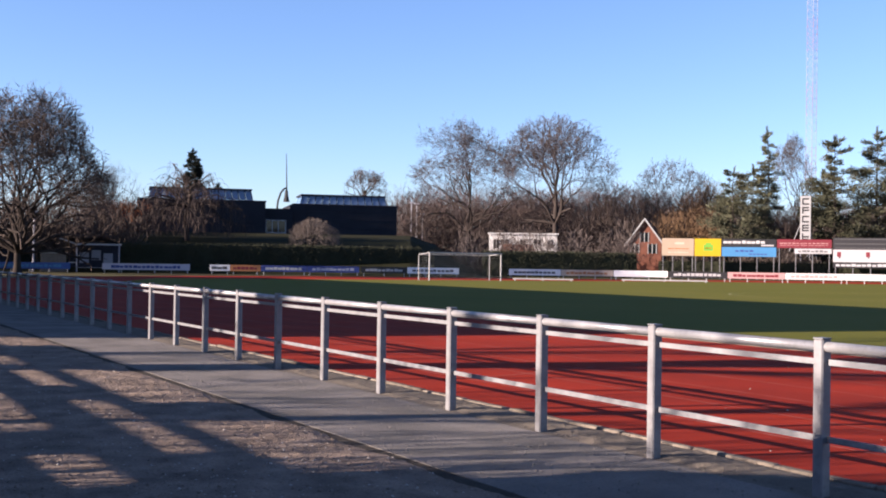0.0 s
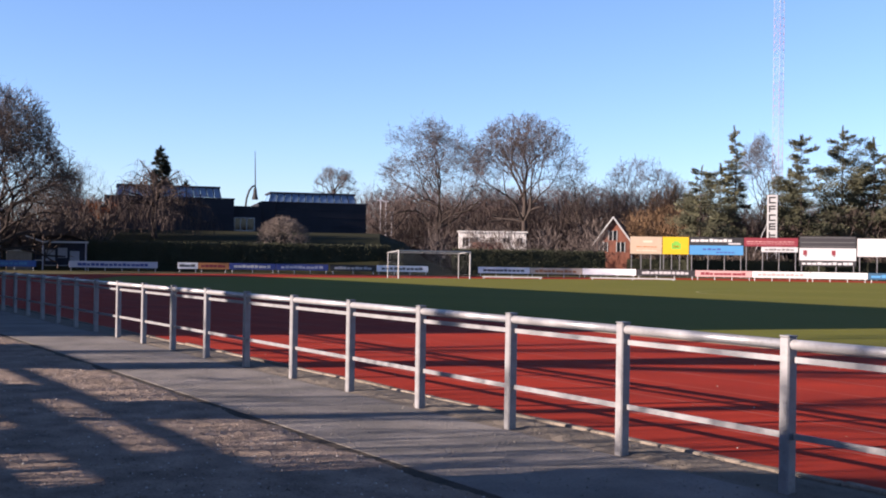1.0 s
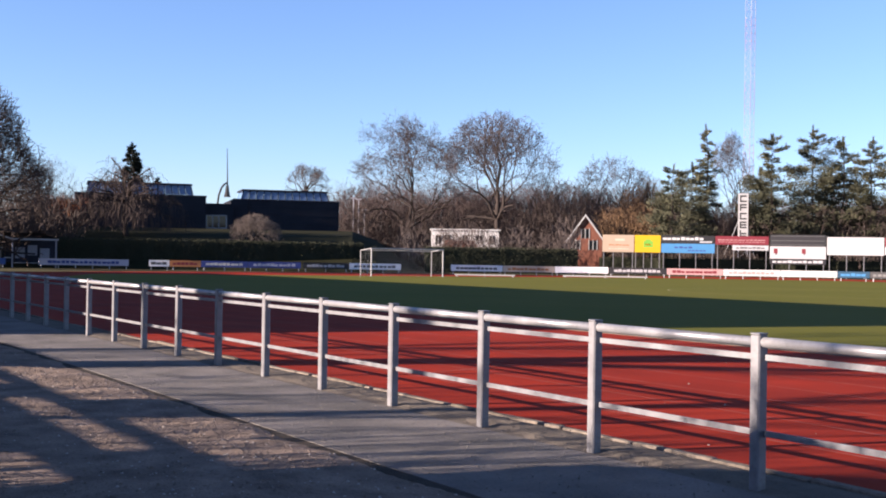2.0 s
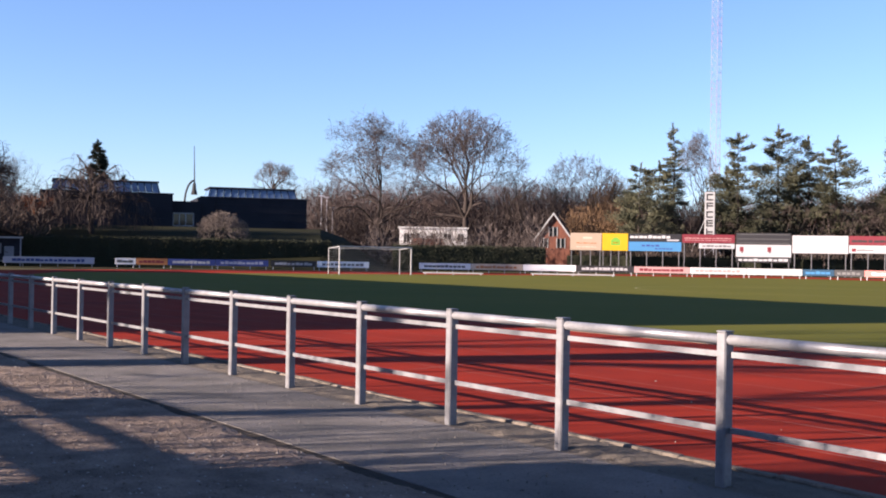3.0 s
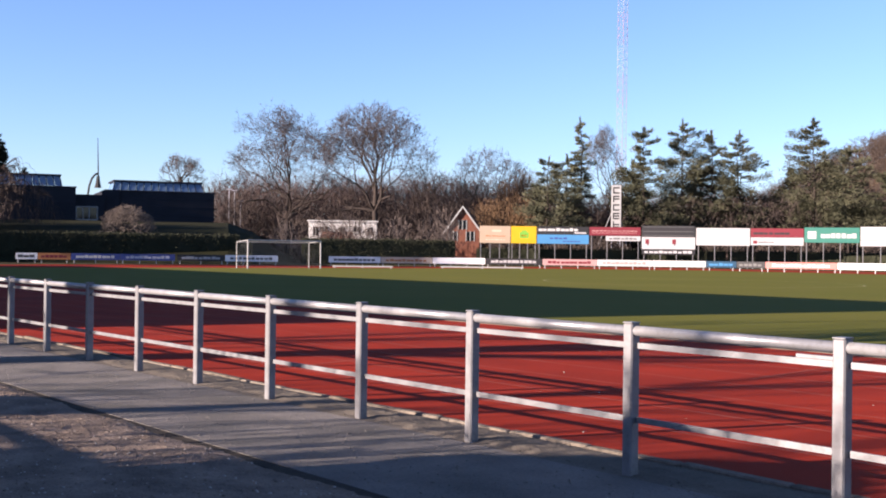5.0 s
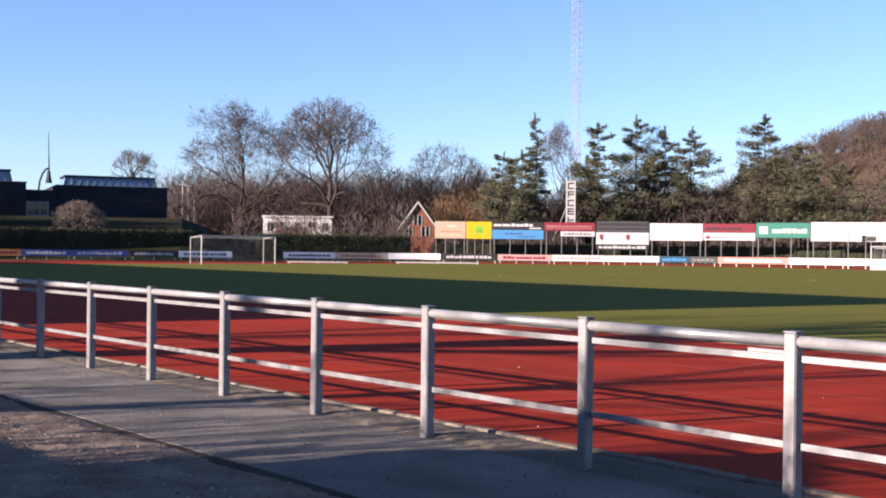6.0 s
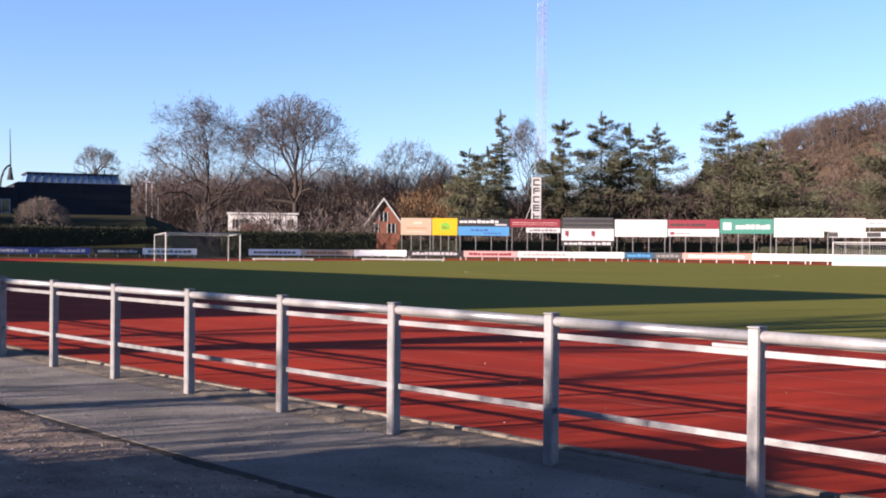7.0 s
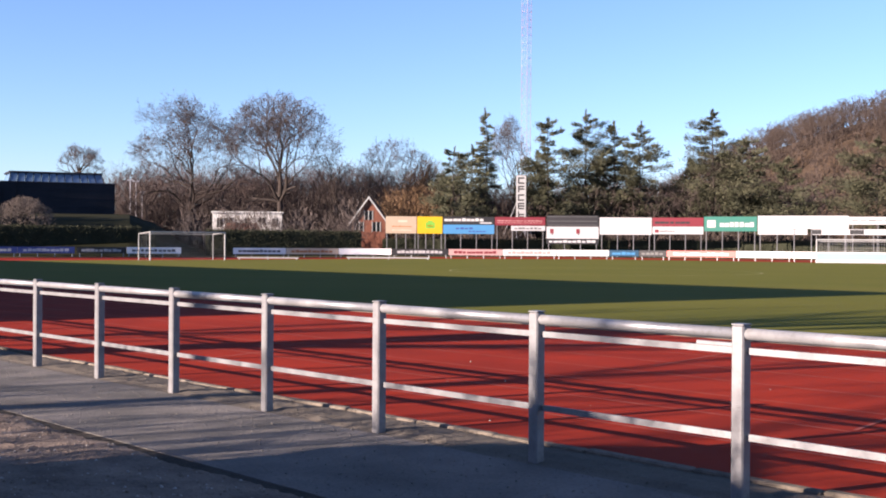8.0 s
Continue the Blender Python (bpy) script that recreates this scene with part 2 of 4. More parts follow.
# ---- the rail fence ----
def make_fence():
    fence = thing("rail_fence", (FENCE_X, 0, 0), "galvanised steel rail fence along the running track", "fence")
    off = {-1: -0.08, 0: -0.07, 1: 0.02, 2: -0.03}      # posts set a little out of step
    ys = [FENCE_Y0 + FENCE_STEP * i + off.get(i, 0.0) for i in range(-9, 62)]
    post = MB().cbox(-0.045, 0.045, -0.045, 0.045, -0.05, 1.1, 0.01).mesh("post", M_RAIL)
    cap = MB().cbox(-0.046, 0.046, -0.046, 0.046, 1.1, 1.108, 0.003).mesh("cap", M_STEEL)
    for y in ys:
        ob = part("post", post, M_RAIL, fence)
        ob.location = (0, y, 0)
        part("cap", cap, M_STEEL, ob)
    part("splice_plate", MB().cbox(0.002, 0.03, 4.27, 4.56, 0.962, 0.985, 0.003), M_RAIL, fence)
    rail = MB().tube((0, 0.045, 1.045), (0, FENCE_STEP - 0.045, 1.045), 0.036, n=16).mesh("top_rail", M_LITTUBE, True)
    mid = MB().cbox(0.004, 0.016, 0.0455, FENCE_STEP - 0.0455, 0.918, 0.96, 0.002).mesh("middle_rail", M_RAIL)
    low = MB().cbox(0.004, 0.016, 0.0455, FENCE_STEP - 0.0455, 0.382, 0.426, 0.002).mesh("bottom_rail", M_RAIL)
    for y, y2 in zip(ys, ys[1:]):
        for nm, me in (("top_rail", rail), ("middle_rail", mid), ("bottom_rail", low)):
            ob = part(nm, me, M_RAIL, fence)
            ob.location, ob.scale = (0, y + 0.0455 * (1 - (y2 - y) / FENCE_STEP), 0), (1, (y2 - y) / FENCE_STEP, 1)
    return fence


make_fence()


# ---- trees ----
def tube_mesh(name, segs, material, n=4):
    """Many tapered tubes (a, b, ra, rb) as one mesh."""
    s = segs
    a, b = s[:, 0:3], s[:, 3:6]
    d = b - a
    d /= np.linalg.norm(d, axis=1, keepdims=True) + 1e-9
    h = np.where(np.abs(d[:, 2:3]) < 0.9, np.array([[0, 0, 1.0]]), np.array([[1.0, 0, 0]]))
    u = np.cross(d, h)
    u /= np.linalg.norm(u, axis=1, keepdims=True)
    w = np.cross(d, u)
    k = len(s)
    v = np.zeros((k, 2 * n, 3))
    for i in range(n):
        c = u * math.cos(2 * math.pi * i / n) + w * math.sin(2 * math.pi * i / n)
        v[:, i], v[:, n + i] = a + c * s[:, 6:7], b + c * s[:, 7:8]
    quad = np.array([(i, (i + 1) % n, n + (i + 1) % n, n + i) for i in range(n)])
    return quad_mesh(name, v.reshape(-1, 3), (quad[None] + (np.arange(k) * 2 * n)[:, None, None]).reshape(-1, 4), material)


def quad_mesh(name, v, q, material):
    me = bpy.data.meshes.new(name)
    k = q.shape[1]
    me.vertices.add(len(v)), me.loops.add(q.size), me.polygons.add(len(q))
    me.vertices.foreach_set("co", np.asarray(v, dtype=np.float32).ravel())
    me.loops.foreach_set("vertex_index", q.ravel().astype(np.int32))
    me.polygons.foreach_set("loop_start", np.arange(0, q.size, k, dtype=np.int32))
    me.update(calc_edges=True)
    me.materials.append(material)
    return me


def branch_mesh(name, segs, material, thick=0.03):
    """Stout branches as three-sided tubes, fine twigs as narrow blades, in one mesh."""
    big = segs[:, 6] > thick
    s, f = segs[big], segs[~big]
    nr = np.random.RandomState(len(segs))
    a, b = f[:, 0:3], f[:, 3:6]
    d = b - a
    u = np.cross(d, nr.normal(0, 1, d.shape))
    u /= np.linalg.norm(u, axis=1, keepdims=True) + 1e-9
    v = np.stack([a - u * f[:, 6:7] * 1.3, a + u * f[:, 6:7] * 1.3, b + u * f[:, 7:8] * 1.3, b - u * f[:, 7:8] * 1.3], 1).reshape(-1, 3)
    q = np.arange(len(v)).reshape(-1, 4)
    if len(s):
        me = tube_mesh(name, s, material, 3)
        co, ix = np.zeros(len(me.vertices) * 3, dtype=np.float32), np.zeros(len(me.loops), dtype=np.int32)
        me.vertices.foreach_get("co", co), me.loops.foreach_get("vertex_index", ix)
        v, q = np.concatenate([v, co.reshape(-1, 3)]), np.concatenate([q, ix.reshape(-1, 4) + len(v)])
        bpy.data.meshes.remove(me)
    return quad_mesh(name, v, q, material)


def grow(rng, height, spread, base=0.28, limbs=8, fork=0.25, fan=(15, 60), wig=0.16, up=0.12, droop=0.0, r=None, twig=0.014, kids=((3, 5), (3, 5), (2, 4)), flat=1.0, ragged=0.2):
    """Branches of a bare tree kept inside a rounded crown: trunk segments and crown segments (a, b, ra, rb)."""
    r = r or height * 0.02
    trunk, crown = [], []
    cz, rz, rx = height * (base + 1) / 2, height * (1 - base) / 2, spread / 2
    p = Vector((0, 0, 0))
    d = Vector((rng.uniform(-.04, .04), rng.uniform(-.04, .04), 1)).normalized()
    rad = r
    for i in range(4):
        q = p + d * height * fork / 4
        trunk.append((p, q, rad * (1.3 if i == 0 else 1), rad * 0.94))
        p, rad = q, rad * 0.94
        d = (d + Vector((rng.uniform(-.07, .07), rng.uniform(-.07, .07), 0))).normalized()
    lump = [Vector((rng.gauss(0, 1), rng.gauss(0, 1), rng.gauss(0, 1))).normalized() for _ in range(9)]

    def inside(q):
        e = Vector((q.x / rx, q.y / rx, (q.z - cz) / rz))
        n = e.length
        if q.z < cz and q.z > height * fork * 0.6:
            n = max(math.hypot(e.x, e.y) * (1.0 if q.z > height * base else 1.25), n * 0.7)
        edge = rng.uniform(0.84, 1.06) + ragged * sum(max(0, e.dot(k) / (n + 1e-6)) ** 6 for k in lump) - ragged * 0.6
        return n < edge

    def branch(p, d, length, rad, level):
        steps = 5 if level == 0 else 3
        joints, q = [], p
        for i in range(steps):
            d = (d + Vector((rng.gauss(0, wig), rng.gauss(0, wig), rng.gauss(0, wig) + up - droop * level))).normalized()
            q2 = q + d * length / steps
            r1, r2 = (max(rad * (1 - 0.7 * k / steps), twig * 0.45) for k in (i, i + 1))
            if not inside(q2) and (level or i > 1):
                break
            (trunk if level == 0 else crown).append((q, q2, r1, r2))
            joints.append((q2, d.copy(), r2))
            q = q2
        if level >= len(kids) or not joints:
            return
        for n, (q2, dd, r2) in enumerate(joints):
            for _ in range(rng.randint(*kids[level])):
                ax = dd.cross(Vector((rng.gauss(0, 1), rng.gauss(0, 1), rng.gauss(0, 1) * flat))).normalized()
                nd = Matrix.Rotation(radians(rng.uniform(18, 58)), 3, ax) @ dd
                branch(q2, nd, length * rng.uniform(0.4, 0.62), max(r2 * rng.uniform(0.4, 0.6), twig * 0.6), level + 1)

    for i in range(limbs):
        ang = radians(rng.uniform(*fan)) if i else radians(rng.uniform(2, 10))
        az = 2 * math.pi * (i * 0.618 + rng.uniform(-0.06, 0.06))
        dd = Vector((math.sin(ang) * math.cos(az), math.sin(ang) * math.sin(az), math.cos(ang)))
        k = rng.randint(2, 3)
        branch(trunk[k][1], dd, height * (1 - fork) * rng.uniform(0.8, 1.0), rad * rng.uniform(0.4, 0.62), 0)
    return seg_array(trunk), seg_array(crown)


def grow_fan(rng, height, spread, base=0.3, limbs=5, fork=0.35, fan=(15, 70), wig=0.12, up=0.05, r=None, twig=0.014, levels=8, shrink=0.84, reach=1.35, side=3, cup=0.0, ragged=0.18):
    """Branches that fork in two again and again into a domed crown."""
    r = r or height * 0.02
    trunk, crown = [], []
    cz, rz, rx = height * (base + 1) / 2, height * (1 - base) / 2, spread / 2
    p, rad = Vector((0, 0, 0)), r
    shift = Vector((rng.uniform(0, 50), 0, 0))
    for i in range(4):
        q = p + Vector((rng.uniform(-.05, .05), rng.uniform(-.05, .05), 1)) * height * fork / 4
        trunk.append((p, q, rad * (1.3 if i == 0 else 1), rad * 0.94))
        p, rad = q, rad * 0.94

    def branch(p, d, length, rad, level):
        q = p
        for i in range(2):
            d = (d + Vector((rng.gauss(0, wig), rng.gauss(0, wig), rng.gauss(0, wig) + up))).normalized()
            q2 = q + d * length / 2
            e = Vector((q2.x / rx, q2.y / rx, (q2.z - cz) / rz))
            low = q2.z < height * fork + cup * math.hypot(q2.x, q2.y) - 0.5
            if level > 1 and (e.length > rng.uniform(0.9, 1.08) * (1 + ragged * noise.noise(e.normalized() * 2.2 + shift)) or (cup and low)):
                return
            (trunk if level < 3 else crown).append((q, q2, rad * (1 - 0.1 * i), rad * (0.9 - 0.1 * i)))
            q = q2
        if level >= levels:
            return
        ax = d.cross(Vector((rng.gauss(0, 1), rng.gauss(0, 1), rng.gauss(0, 1)))).normalized()
        for s, k in ((rng.uniform(10, 24), 0.8), (-rng.uniform(24, 46), 0.62)):
            branch(q, Matrix.Rotation(radians(s), 3, ax) @ d, length * shrink * rng.uniform(0.85, 1.1), max(rad * k, twig * 0.5), level + 1)
        if level > side:
            ax = d.cross(ax)
            branch(q, Matrix.Rotation(radians(rng.choice((-1, 1)) * rng.uniform(30, 60)), 3, ax) @ d, length * 0.6, max(rad * 0.4, twig * 0.5), max(level + 2, levels - 1))

    first = height * (1 - fork) * (1 - shrink) / (1 - shrink ** (levels + 1)) * reach
    for i in range(limbs):
        ang = radians(fan[0] + (fan[1] - fan[0]) * (i / (limbs - 1)))
        az = 2 * math.pi * (i * 0.618 + rng.uniform(-0.06, 0.06))
        dd = Vector((math.sin(ang) * math.cos(az), math.sin(ang) * math.sin(az), math.cos(ang)))
        branch(trunk[3 if i < 3 else 2][1], dd, first, rad * rng.uniform(0.5, 0.68), 0)
    return seg_array(trunk), seg_array(crown)


def seg_array(segs):
    return np.array([(*a, *b, ra, rb) for a, b, ra, rb in segs]).reshape(-1, 8)


def bare_tree(at, height, spread, label, seed, name="bare_tree", category="tree", twigs=None, group="", grower=None, **kw):
    t, c = (grower or grow)(random.Random(seed), height, spread, **kw)
    ob = thing(name, at, label, category, group)
    part("trunk", tube_mesh("trunk", t, M_BARK, 6), None, ob)
    part("crown", branch_mesh("crown", c, twigs or M_TWIG), None, ob)
    return ob


def moved(seg, at, turn, s, sz=None):
    """Segments turned about z, scaled and moved."""
    c, n = math.cos(turn), math.sin(turn)
    out = seg.copy()
    for k in (0, 3):
        x, y = seg[:, k] * s, seg[:, k + 1] * s
        out[:, k], out[:, k + 1], out[:, k + 2] = x * c - y * n + at[0], x * n + y * c + at[1], seg[:, k + 2] * (sz or s) + at[2]
    return out


def woods(name, places, label, seed, material, saplings, category="woods", wide=1.0):
    """Bare undergrowth or woods that nobody could count: many small trees in one mesh. places: (x, y, z, height)."""
    rng = random.Random(seed)
    out = []
    for x, y, z, h in places:
        sg, hh = rng.choice(saplings)
        out.append(moved(sg, (x, y, z), rng.uniform(0, 6.28), h / hh * rng.uniform(0.9, 1.3) * wide, h / hh))
    return tagged(new(name, branch_mesh(name, np.concatenate(out), material, 0.09)), label, category, "", "stuff")


def needles(rng, centres, per, size, flat, blade=0.22):
    """Needle tufts: thin blades round each centre (x, y, z, radius)."""
    c = np.repeat(np.array(centres), per, axis=0)
    k = len(c)
    off = rng.normal(0, 0.45, (k, 3)) * c[:, 3:4] * np.array([1, 1, flat])
    p = c[:, :3] + off
    d = rng.normal(0, 1, (k, 3)) + np.array([0, 0, 0.3])
    d /= np.linalg.norm(d, axis=1, keepdims=True)
    s = rng.normal(0, 1, (k, 3))
    s = np.cross(d, s)
    s /= np.linalg.norm(s, axis=1, keepdims=True)
    ln = size * rng.uniform(0.6, 1.3, (k, 1))
    v = np.stack([p - s * ln * blade, p + s * ln * blade, p + d * ln], 1)
    return v.reshape(-1, 3), np.arange(3 * k).reshape(-1, 3)


def sprays(nr, limbs, size, per, blade=0.13):
    """Flat needle sprays along limbs (base, tip, width): blades that follow the limb and fan out sideways."""
    a = np.array([l[0] for l in limbs])
    b = np.array([l[1] for l in limbs])
    w = np.array([l[2] for l in limbs])
    n = np.maximum(4, (np.linalg.norm(b - a, axis=1) * per)).astype(int)
    k = np.repeat(np.arange(len(limbs)), n)
    t = nr.uniform(0.25, 1.04, len(k))
    d = (b - a)[k]
    d /= np.linalg.norm(d, axis=1, keepdims=True)
    s = np.cross(d, (0, 0, 1.0))
    s /= np.linalg.norm(s, axis=1, keepdims=True) + 1e-9
    off = nr.normal(0, 0.42, (len(k), 1)) * (w[k] * (1.15 - 0.6 * t))[:, None]
    p = a[k] + (b - a)[k] * t[:, None] + s * off + np.stack([np.zeros(len(k)), np.zeros(len(k)), nr.normal(0.04, 0.15, len(k)) * w[k]], 1)
    g = d * nr.uniform(0.2, 1.0, (len(k), 1)) + s * np.sign(off) * nr.uniform(0.1, 0.9, (len(k), 1)) + nr.normal(0, 0.25, (len(k), 3)) + (0, 0, 0.3)
    g /= np.linalg.norm(g, axis=1, keepdims=True)
    c = np.cross(g, nr.normal(0, 1, g.shape))
    c /= np.linalg.norm(c, axis=1, keepdims=True)
    ln = size * nr.uniform(0.6, 1.3, (len(k), 1))
    v = np.stack([p - c * ln * blade, p + c * ln * blade, p + g * ln], 1)
    return v.reshape(-1, 3), np.arange(3 * len(k)).reshape(-1, 3)


def pine(at, height, spread, label, seed, low=0.3, name="pine_tree", spire=False, per=55, whorls=15, needle=None):
    """A conifer: tiers of limbs round a leader, each limb a flat spray of needles."""
    rng, nr = random.Random(seed), np.random.RandomState(seed)
    ob = thing(name, at, label, "tree")
    segs, limbs = [], []
    bend = [Vector((rng.uniform(-.015, .015) * height * i / 6, rng.uniform(-.015, .015) * height * i / 6, height * i / 6)) for i in range(7)]
    for i in range(6):
        segs.append((tuple(bend[i]), tuple(bend[i + 1]), height * 0.014 * (1 - i / 6.3), height * 0.014 * (1 - (i + 1) / 6.3)))
    lean, lean2 = rng.uniform(0, 6.28), rng.uniform(0, 6.28)
    n = whorls * (6 if spire else 4)
    gap = [rng.random() for _ in range(7)]
    for i in range(n):
        f = low + (0.985 - low) * (i + rng.random()) / n
        k = min(int(f * 6), 5)
        p = bend[k].lerp(bend[k + 1], f * 6 - k)
        g = (1 - f) / (1 - low)
        a = rng.uniform(0, 6.28)
        wide = (0.08 + 0.92 * g ** 0.62) if spire else (0.12 + 0.88 * min(1, 1.9 * g) ** 0.75) * (0.7 + 0.3 * min(1, (f - low) * 4))
        lobe = 1 + 0.2 * math.cos(a - lean) + 0.22 * math.cos(2 * a - lean2 + 9 * f)
        reach = max(0.25, spread / 2 * wide * lobe * rng.choice((0.6, 0.8, 0.9, 1.0, 1.05)))
        if not spire and min(abs(f - low - (1 - low) * q) for q in gap) < 0.018:
            reach *= 0.45
        rise = rng.uniform(-0.3, 0.0) if spire else rng.uniform(-0.12, 0.25) + 0.6 * max(0, 0.3 - g)
        tip = p + Vector((math.cos(a) * reach, math.sin(a) * reach, reach * rise))
        mid = p.lerp(tip, 0.55) - Vector((0, 0, reach * 0.06))
        segs += [(tuple(p), tuple(mid), 0.05, 0.03), (tuple(mid), tuple(tip), 0.03, 0.012)]
        limbs.append((tuple(p), tuple(tip), max(0.55, 0.5 * reach)))
    limbs.append((tuple(bend[5].lerp(bend[6], 0.5)), (bend[6].x + 0.02, bend[6].y, height + 0.25), 0.25))
    part("trunk", tube_mesh("trunk", seg_array(segs), M_BARK, 5), None, ob)
    v, q = sprays(nr, limbs, 0.46, per)
    part("crown", quad_mesh("crown", v, q, needle or M_NEEDLE), None, ob)
    return ob


# ---- far side: boards ----
def ring(az):
    """Distance of the low boards at a bearing."""
    return 131 - (7 * (az - 52) / 10 if az > 52 else 0)


COL = {}


def paint(name, c, rough=0.55):
    if name not in COL:
        COL[name] = mat("board_" + name, c, tuple(x * 0.9 for x in c), rough, 0.8, 12, 0.02, c3=tuple(x * 0.85 for x in c))
    return COL[name]


paint("white", (0.35, 0.35, 0.36)), paint("cream", (0.363, 0.277, 0.198)), paint("yellow", (0.475, 0.304, 0.0)), paint("blue", (0.03, 0.086, 0.277))
paint("sky", (0.04, 0.178, 0.363)), paint("red", (0.14, 0.011, 0.02)), paint("salmon", (0.343, 0.086, 0.073)), paint("black", (0.013, 0.013, 0.015))
paint("green", (0.02, 0.132, 0.102)), paint("orange", (0.33, 0.132, 0.046)), paint("navy", (0.026, 0.046, 0.198)), paint("pink", (0.363, 0.218, 0.211))
paint("teal", (0.013, 0.053, 0.099)), paint("grey", (0.092, 0.092, 0.092)), paint("sand", (0.488, 0.396, 0.304)), paint("lime", (0.132, 0.33, 0.033)), paint("lilac", (0.4, 0.4, 0.48))


def board(name, az0, az1, d0, d1, z0, z1, colour, label, marks=(), legs=3, category="banner", group="low boards round the track"):
    """An upright board between two bearings, on legs; marks: (u0, u1, v0, v1, colour), parts of its width and height."""
    a, b = P(az0, d0), P(az1, d1)
    w = (b - a).length
    ob = thing(name, a, label, category, group, turn=math.degrees(math.atan2(b.y - a.y, b.x - a.x)))
    part("panel", MB().cbox(0.02, w - 0.02, -0.02, 0.02, z0, z1, 0.004), COL[colour], ob)
    for u0, u1, v0, v1, c in marks:
        part("printed_mark", MB().box(u0 * w, u1 * w, -0.026, -0.02, z0 + v0 * (z1 - z0), z0 + v1 * (z1 - z0)), COL[c], ob)
    for i in range(legs):
        x = w * (i + 0.15) / max(legs - 0.7, 0.3)
        part("leg", MB().cbox(x - 0.05, x + 0.05, 0.022, 0.1, 0.0, z1 - 0.05, 0.01), M_STEEL if category == "hoarding" else M_WHITE, ob)
    return ob


def words(rng, u0, u1, v0, v1, colour, n):
    """Writing too small to read: a row of bars."""
    out, u = [], u0
    step = (u1 - u0) / n
    for _ in range(n):
        k = (v1 - v0) * rng.choice((0, 0, 0.18, 0.25))
        out.append((u, u + step * rng.uniform(0.72, 0.95), v0, v1 - k, colour))
        u += step
    return out


rw = random.Random(5)
# the second white is raised in place of stronger sun on those boards
paint("bright_white", (0.44, 0.44, 0.44)), paint("sunlit_white", (0.78, 0.78, 0.78))
LOW = [  # bearing from, to, colour, writing colour, kind of label
    (8.0, 11.5, "blue", "sky", "blue"), (12.9, 16.9, "lilac", "navy", "pale lilac"), (17.8, 18.75, "sunlit_white", "grey", "white"), (18.75, 20.2, "orange", "red", "orange"),
    (20.2, 22.4, "navy", "bright_white", "dark blue"), (22.4, 24.9, "navy", "lilac", "dark blue"), (24.97, 27.2, "black", "white", "black"), (27.2, 29.7, "sunlit_white", "grey", "white"),
    (32.1, 34.6, "sunlit_white", "grey", "white"), (34.6, 37.1, "sand", "orange", "sand-coloured"), (37.1, 39.65, "sunlit_white", "sunlit_white", "plain white"), (39.65, 42.4, "black", "white", "black"),
    (42.4, 45.0, "pink", "red", "pale pink"), (45.0, 47.6, "bright_white", "pink", "white"), (47.6, 50.1, "bright_white", "bright_white", "plain white"), (50.1, 51.5, "teal", "sky", "dark teal"),
    (51.5, 52.8, "black", "grey", "black"), (52.8, 56.0, "salmon", "white", "salmon red"), (56.0, 58.5, "bright_white", "bright_white", "plain white"), (58.5, 61.0, "bright_white", "bright_white", "plain white"), (61.0, 64, "bright_white", "sky", "white"),
]
for a0, a1, c, wc, lb in LOW:
    mk = [] if c == wc else words(rw, 0.1, 0.9, 0.28, 0.72, wc, max(3, int((a1 - a0) * 4.2)))
    board("advertising_board", a0, a1, ring(a0), ring(a1), 0.36, 1.03, c, lb + " low advertising board on short white legs", mk, legs=max(2, int((a1 - a0) * 1.6)))

HB, HT, HM = 2.95, 5.2, 4.05
rh = random.Random(8)


def hoard(a0, a1, z0, z1, colour, label, marks=(), legs=4):
    return board("hoarding", a0, a1, 157, 157, z0, z1, colour, label, marks, legs, "hoarding", "tall hoardings behind the far boards")


hoard(39.35, 40.85, HB, HT, "cream", "cream advertising hoarding on steel posts", words(rh, 0.2, 0.85, 0.16, 0.23, "sand", 7) + words(rh, 0.2, 0.85, 0.38, 0.45, "orange", 6) + [(0.4, 0.7, 0.66, 0.78, "sand")])
hoard(40.87, 42.1, HB, HT, "yellow", "bright yellow hoarding with a green emblem", [(0.34, 0.7, 0.3, 0.66, "lime"), (0.42, 0.62, 0.66, 0.76, "lime"), (0.4, 0.64, 0.4, 0.5, "yellow")])
hoard(42.12, 44.6, HB, HM + 0.1, "sky", "blue advertising hoarding on steel posts", words(rh, 0.25, 0.6, 0.5, 0.7, "navy", 4) + words(rh, 0.5, 0.85, 0.2, 0.32, "navy", 5))
hoard(42.12, 44.6, HM + 0.14, HT, "black", "black hoarding with white lettering bars", words(rh, 0.03, 0.8, 0.42, 0.8, "bright_white", 9) + [(0.72, 0.95, 0.1, 0.3, "white")], 0)
hoard(44.62, 47.05, HM + 0.05, HT, "red", "red hoarding with pale writing bars", words(rh, 0.05, 0.95, 0.5, 0.6, "pink", 12) + words(rh, 0.05, 0.95, 0.28, 0.34, "pink", 14))
hoard(45.4, 47.05, HB + 0.45, HM - 0.02, "white", "white hoarding with dark writing bars", words(rh, 0.1, 0.9, 0.3, 0.7, "grey", 7), 0)
hoard(47.1, 49.6, HM - 0.05, HT + 0.25, "black", "black slatted hoarding on steel posts", [(0.03, 0.97, 0.1, 0.14, "grey"), (0.03, 0.97, 0.45, 0.5, "grey"), (0.03, 0.97, 0.86, 0.9, "grey")])
